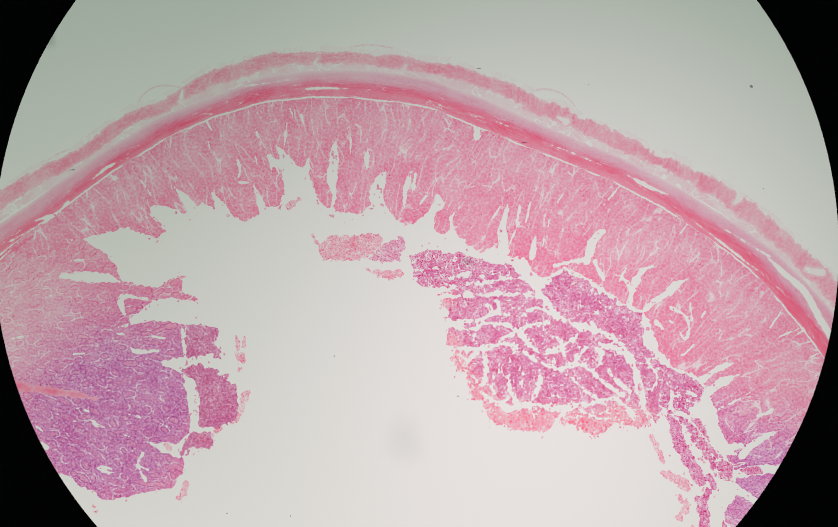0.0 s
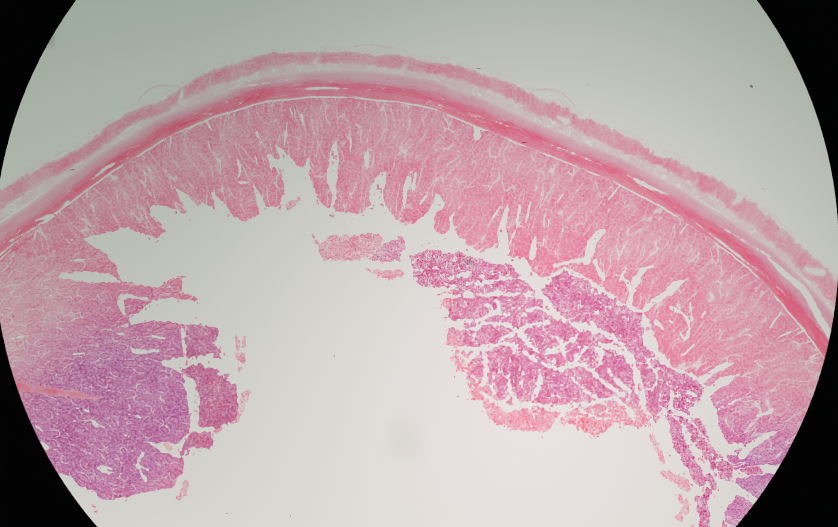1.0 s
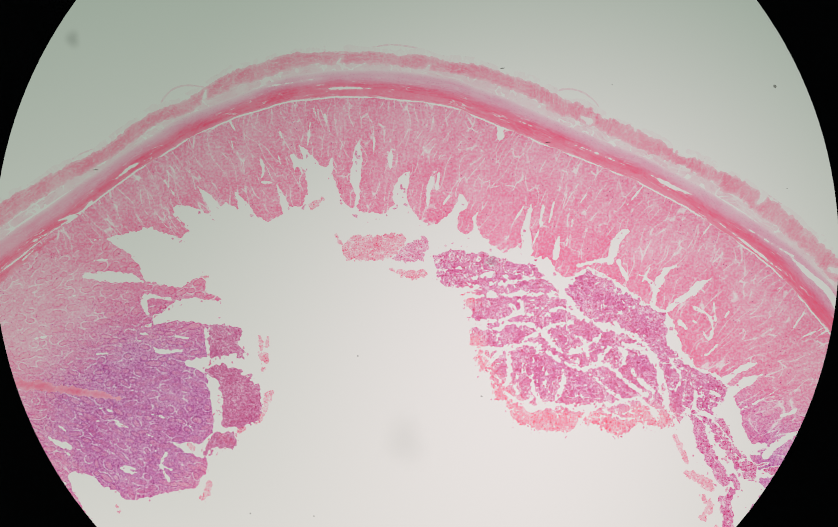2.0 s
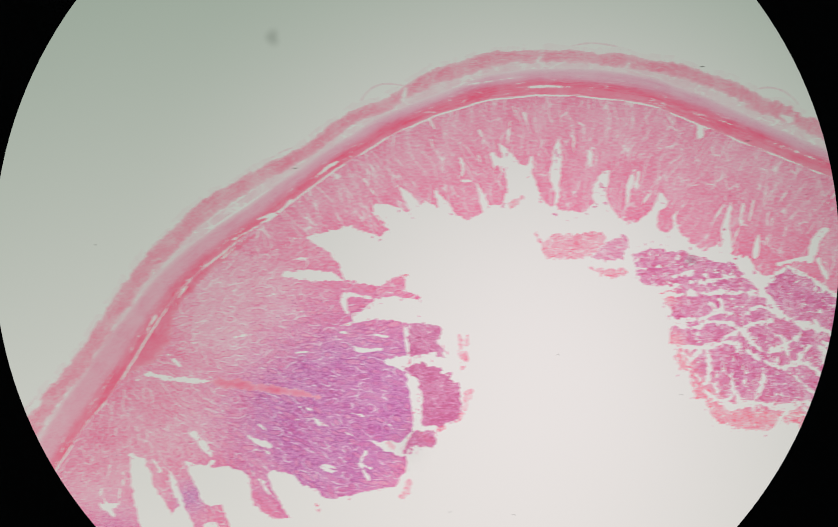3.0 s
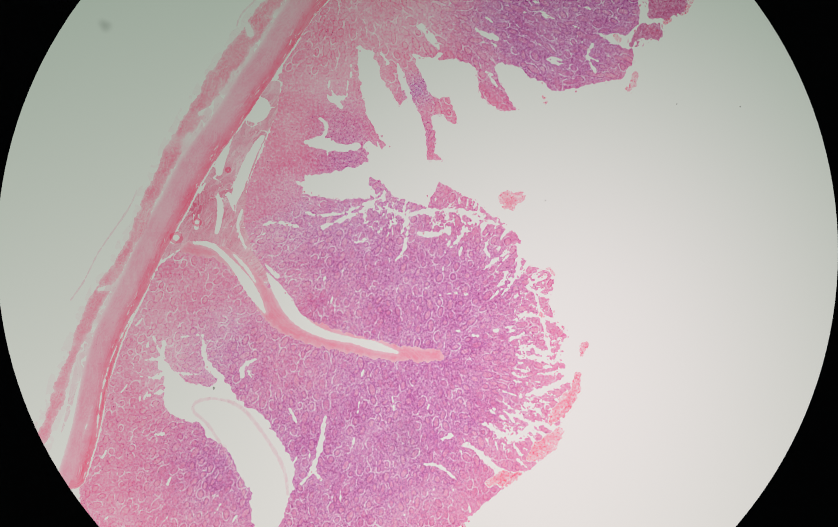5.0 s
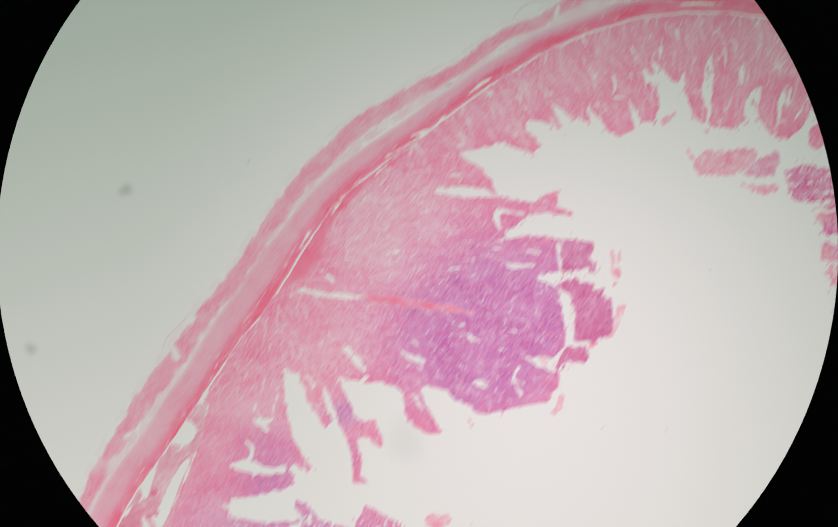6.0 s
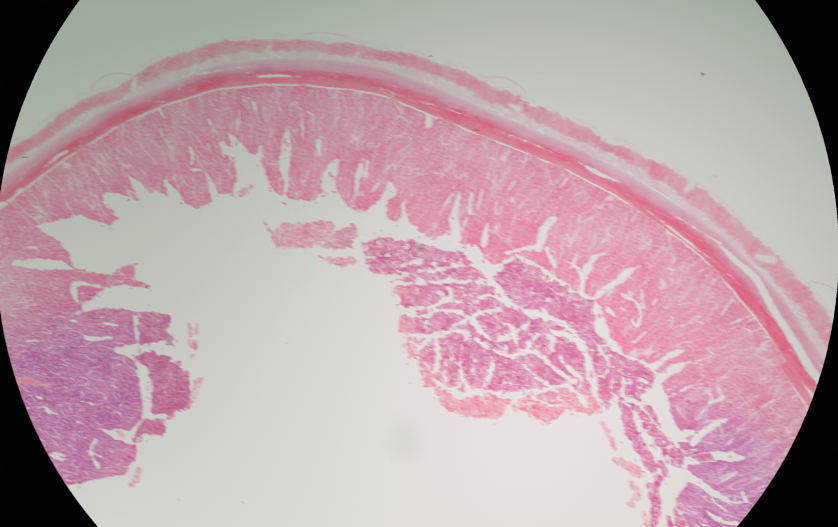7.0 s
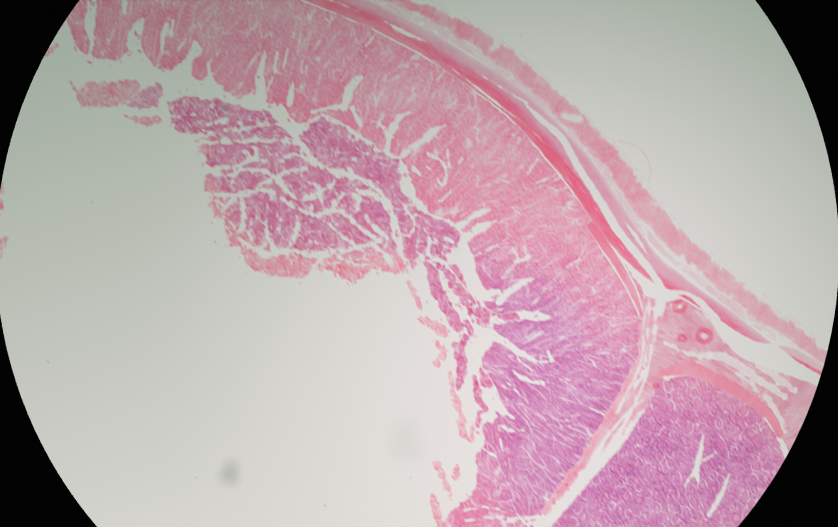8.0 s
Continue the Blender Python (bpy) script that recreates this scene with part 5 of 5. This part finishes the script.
CARRIED += loose_things(slabs("tissue_fragment", pale, MAT_CRUSHED, None, (0.08 * ONE, density(0.85, 0.3, 24, 40), 0 * ONE), here, "detached pink tissue fragment", small=14), "tissue fragment")
CARRIED += loose_things(slabs("tissue_fragment", cut(caps, crest - 2), MAT_CRUSHED, None, (0.05 * ONE, density(0.98, 0.2, 24, 40), 0 * ONE), here, "salmon-pink debris along the edge of a fold", small=14), "tissue fragment")
CARRIED += loose_things(slabs("tissue_crumbs", crumbs, MAT_CRUSHED, None, (0.55 * ONE, 1.0 * ONE, 0 * ONE), here, rest="tissue_crumbs", small=10 ** 6), "tissue crumbs")
slabs("membrane", wisp, MAT_WISP, section, (0 * ONE, 0.30 * soft(wisp, 3), 0 * ONE), here, "thin pale pink membrane loop")
for x, y, r, h in [v for vs in VESSELS for v in vs]:
    ring = np.abs(np.hypot(GX - x, (GY - y) * 1.1) + 0.5 * RAG - (r + h) / 2) - (r - h) / 2
    slabs("blood_vessel", ring, MAT_MUSCLE, section, (0.1 * ONE, 0.6 * ONE, 0 * ONE), here, "small ring-shaped blood vessel wall", lift=TOP + 1.5)


# ---- glands: low oval domes of lining cells, set into their fold ----
def gland_shape(seed, n=10):
    g = random.Random(seed)
    rim = [1 + g.uniform(-0.09, 0.09) for _ in range(n)]
    rings = [[(s * rim[k] * math.cos(2 * math.pi * k / n), s * rim[k] * math.sin(2 * math.pi * k / n), z) for k in range(n)] for s, z in ((0.96, 0.0), (0.94, 1.6), (0.72, 2.6))]
    faces = [[r * n + k, r * n + (k + 1) % n, (r + 1) * n + (k + 1) % n, (r + 1) * n + k] for r in (0, 1) for k in range(n)]
    return [p for ring in rings for p in ring], faces + [list(range(n))[::-1], list(range(2 * n, 3 * n))]


SHAPES = [gland_shape(s) for s in range(6)]
GLAND_MESHES = []
for co, faces in SHAPES:
    me = bpy.data.meshes.new("gland")
    me.from_pydata(co, [], faces)
    me.materials.append(MAT_GLAND)
    GLAND_MESHES.append(me)
for made, glands in FOLDS:
    fold_part = max(made, key=lambda ob: len(ob.data.vertices))
    rest_co, rest_faces = [], []
    for k, (x, y, way, a, b, turn, chance) in enumerate(glands):
        m4 = Matrix.Translation(place(x, y, (TOP - 1.2) * DIV)) @ Matrix.Rotation(-way, 4, "Z") @ Matrix.Diagonal((b * DIV, a * DIV, DIV, 1))
        if k < 290:
            ob = new("gland", GLAND_MESHES[k % 6])
            ob.parent = fold_part
            ob.matrix_local = m4
        else:
            co, faces = SHAPES[k % 6]
            rest_faces += [[i + len(rest_co) for i in q] for q in faces]
            rest_co += [m4 @ Vector(p) for p in co]
    if rest_co:
        me = bpy.data.meshes.new("gland_tissue")
        me.from_pydata(rest_co, [], rest_faces)
        me.materials.append(MAT_GLAND)
        ob = tagged(new("gland_tissue", me), kind="stuff")
        ob.parent = fold_part

# ---- dust ----
m, ns, ls = shader("dark_dust_film")
MAT_SMUDGE = m
at = node(ns, ls, "ShaderNodeAttribute", attribute_name="spot")
sp = node(ns, ls, "ShaderNodeSeparateXYZ", {0: at.outputs["Vector"]})
lo = node(ns, ls, "ShaderNodeMix", {0: sp.outputs[2], 6: (1, 1, 1, 1), 7: (0.74, 0.75, 0.74, 1)}, data_type="RGBA")
tr = node(ns, ls, "ShaderNodeBsdfTransparent", {0: lo.outputs[2]})
node(ns, ls, "ShaderNodeOutputMaterial", {"Surface": tr.outputs[0]})


def dust_speck(x, y, r, seed, thin=1.0):
    g = random.Random(seed)
    bm = bmesh.new()
    bmesh.ops.create_icosphere(bm, subdivisions=2, radius=r * DIV)
    stretch, turn = g.uniform(1.0, 1.6) / thin, g.uniform(0, 3.1) if thin == 1 else 0.1
    for v in bm.verts:
        v.co *= 1 + 0.35 * noise.noise(v.co / (r * DIV) * 1.3 + Vector((seed, 0, 0)))
        v.co.x *= stretch
        v.co.y *= thin
        v.co.z = max(v.co.z, -0.45 * r * DIV)
    bmesh.ops.rotate(bm, verts=bm.verts, matrix=Matrix.Rotation(turn, 3, "Z"))
    bmesh.ops.translate(bm, verts=bm.verts, vec=place(x, y, (TOP + 1.5 + 0.5 * r) * DIV))
    return tagged(part("dust_speck", bm, MAT_DUST, None, "tiny dark dust speck on the glass slide"), category="dust", group="dust specks on the slide")


def smudge(x, y, r, z, owner, thick=1.0):
    """A soft film of dust, thickest in the middle."""
    co, loops, starts, rad = [place(x, y, z + 1.5 * DIV)], [], [], [thick]
    rings, n = 8, 28
    for i in range(1, rings + 1):
        for k in range(n):
            a = 2 * math.pi * k / n
            q = r * i / rings * (1 + 0.12 * math.sin(2 * a + x) + 0.07 * math.sin(3 * a + y))
            co.append(place(x + q * math.cos(a), y + q * math.sin(a), z + 1.5 * DIV * (1 - (i / rings) ** 2) + 0.2 * DIV))
            rad.append(thick * (0.5 + 0.5 * math.cos(math.pi * i / rings)))
    for k in range(n):
        starts.append(len(loops))
        loops += [0, 1 + (k + 1) % n, 1 + k]
    for i in range(rings - 1):
        for k in range(n):
            a, b = 1 + i * n + k, 1 + i * n + (k + 1) % n
            starts.append(len(loops))
            loops += [a, b, b + n, a + n]
    co = np.array(co)
    return tagged(link_mesh("dust_smudge", co, np.array(loops), np.array(starts), MAT_SMUDGE, owner, {"spot": np.stack((co[:, 0], co[:, 1], np.array(rad)), 1)}), "faint grey dust smudge")


for i, (x, y, r) in enumerate(SPECKS):
    CARRIED.append(dust_speck(x, y, 0.58 * r, i))
for i, (x, y, r) in enumerate(DASHES):
    CARRIED.append(dust_speck(x, y, 0.6 * r, 40 + i, 0.5))
for x, y, r in SMUDGES:
    CARRIED.append(tagged(smudge(x, y, r, (TOP + 2) * DIV, None), "faint grey dust smudge on the glass slide", "dust"))


# ---- the microscope round the slide ----
def lathe(profile, n=160):
    """A turned solid from a closed profile of (radius, height)."""
    bm = bmesh.new()
    rings = [[bm.verts.new((r * math.cos(2 * math.pi * k / n), r * math.sin(2 * math.pi * k / n), z)) for k in range(n)] for r, z in profile]
    for a, b in zip(rings, [*rings[1:], rings[0]]):
        for k in range(n):
            bm.faces.new((a[k], a[(k + 1) % n], b[(k + 1) % n], b[k]))
    bmesh.ops.recalc_face_normals(bm, faces=bm.faces[:])
    return bm


rim_r, cx, cy = 790.2 * DIV * shrink, (779.2 - 784) * DIV * shrink, (493 - 468) * DIV * shrink
tube = tagged(new("eyepiece_tube"), "black microscope tube with a round field diaphragm", "microscope tube", kind="structure")
tube.location = (cx, cy, 0)
part("field_diaphragm", lathe([(rim_r, LEVEL), (0.0085, LEVEL + 0.00001), (0.0085, LEVEL - 0.0006), (rim_r + 0.0006, LEVEL - 0.0005)]), MAT_BLACK, tube, "black diaphragm ring with a sharp round opening")
part("barrel", lathe([(0.0085, LEVEL + 0.0005), (0.0085, 0.0240), (0.0100, 0.0240), (0.0100, LEVEL + 0.0005)]), MAT_BLACK, tube, "black barrel")
part("eyecup", lathe([(0.0085, 0.0240), (0.0112, 0.0240), (0.0118, 0.0246), (0.0118, 0.0262), (0.0104, 0.0266), (0.0085, 0.0254)], 96), MAT_BLACK, tube, "black rubber eyecup ring")
stage = lathe([(0.0075, -0.0012), (0.0080, -0.0011), (0.060, -0.0011), (0.060, -0.0060), (0.0080, -0.0060)])
part("stage", stage, MAT_STAGE, None, "").location = (0, 0, 0)
tagged(bpy.data.objects["stage"], "black microscope stage with a round opening under the slide", "microscope stage", kind="structure")
lamp = tagged(new("illuminator"), "round frosted microscope lamp glass, lit from inside", "lamp", kind="structure")
part("lamp_glass", lathe([(1e-8, -0.0030), (0.0070, -0.0030), (0.0074, -0.0033), (0.0074, -0.0050), (1e-8, -0.0050)]), MAT_LAMP, lamp, "glowing frosted glass")
part("lamp_ring", lathe([(0.00745, -0.0030), (0.0080, -0.0028), (0.0080, -0.0058), (0.00745, -0.0058)]), MAT_BLACK, lamp, "black ring")
for x, y, r in LAMP_DUST:
    smudge(784 + (x - 784) * DEPTH, 493 + (y - 493) * DEPTH, r * DEPTH, -0.0029, lamp, 0.3)



def motions():
    # the slide and all that lies on it, pushed by hand: seconds, divisions to the right, divisions nearer
    push = [
        (0, 0.0, 0.0),
        (0.5, 0.0, -0.1),
        (1, 0.0, -0.2),
        (1.2, 0.0, -0.2),
        (1.4, 2.7, -0.4),
        (1.6, 10.8, -0.6),
        (1.8, 24.7, -0.7),
        (2, 43.8, -0.9),
        (2.15, 61.3, -1.1),
        (2.3, 82.3, -1.1),
        (2.5, 115.8, -1.5),
        (2.7, 186.4, -2.1),
        (2.9, 334.2, -2.1),
        (3, 417.1, -4.8),
        (3.1, 476.9, -4.6),
        (3.2, 520.6, -6.4),
        (3.3, 538.5, -7.5),
        (3.4, 557.1, -41.0),
        (3.5, 585.3, -142.9),
        (3.6, 620.0, -228.5),
        (3.7, 661.0, -308.2),
        (3.8, 729.2, -387.0),
        (3.9, 802.7, -478.1),
        (4, 847.1, -559.1),
        (4.1, 853.0, -628.1),
        (4.2, 853.6, -686.0),
        (4.35, 850.8, -740.4),
        (4.55, 847.5, -767.2),
        (4.8, 843.2, -777.4),
        (5.05, 839.9, -759.8),
        (5.3, 837.4, -693.0),
        (5.5, 830.9, -601.5),
        (5.6, 823.6, -542.6),
        (5.7, 810.2, -449.2),
        (5.8, 791.0, -360.3),
        (5.9, 759.8, -261.0),
        (6, 701.6, -162.6),
        (6.1, 637.5, -65.5),
        (6.2, 574.9, -14.2),
        (6.3, 495.7, 16.0),
        (6.5, 367.7, 31.2),
        (6.6, 286.2, 30.2),
        (6.7, 201.9, 30.6),
        (6.8, 90.1, 22.9),
        (6.9, -15.6, 1.8),
        (7, -91.4, -27.3),
        (7.1, -162.2, -37.7),
        (7.3, -246.4, -72.9),
        (7.5, -295.1, -124.1),
        (7.65, -329.2, -160.4),
        (7.8, -376.8, -206.1),
        (7.9, -416.4, -245.2),
        (8, -455.6, -291.8),
    ]
    rows = [(t, pose(x * DIV, -y * DIV, 0)) for t, x, y in push]
    for thing in CARRIED:
        walk(thing, rows)


motions()
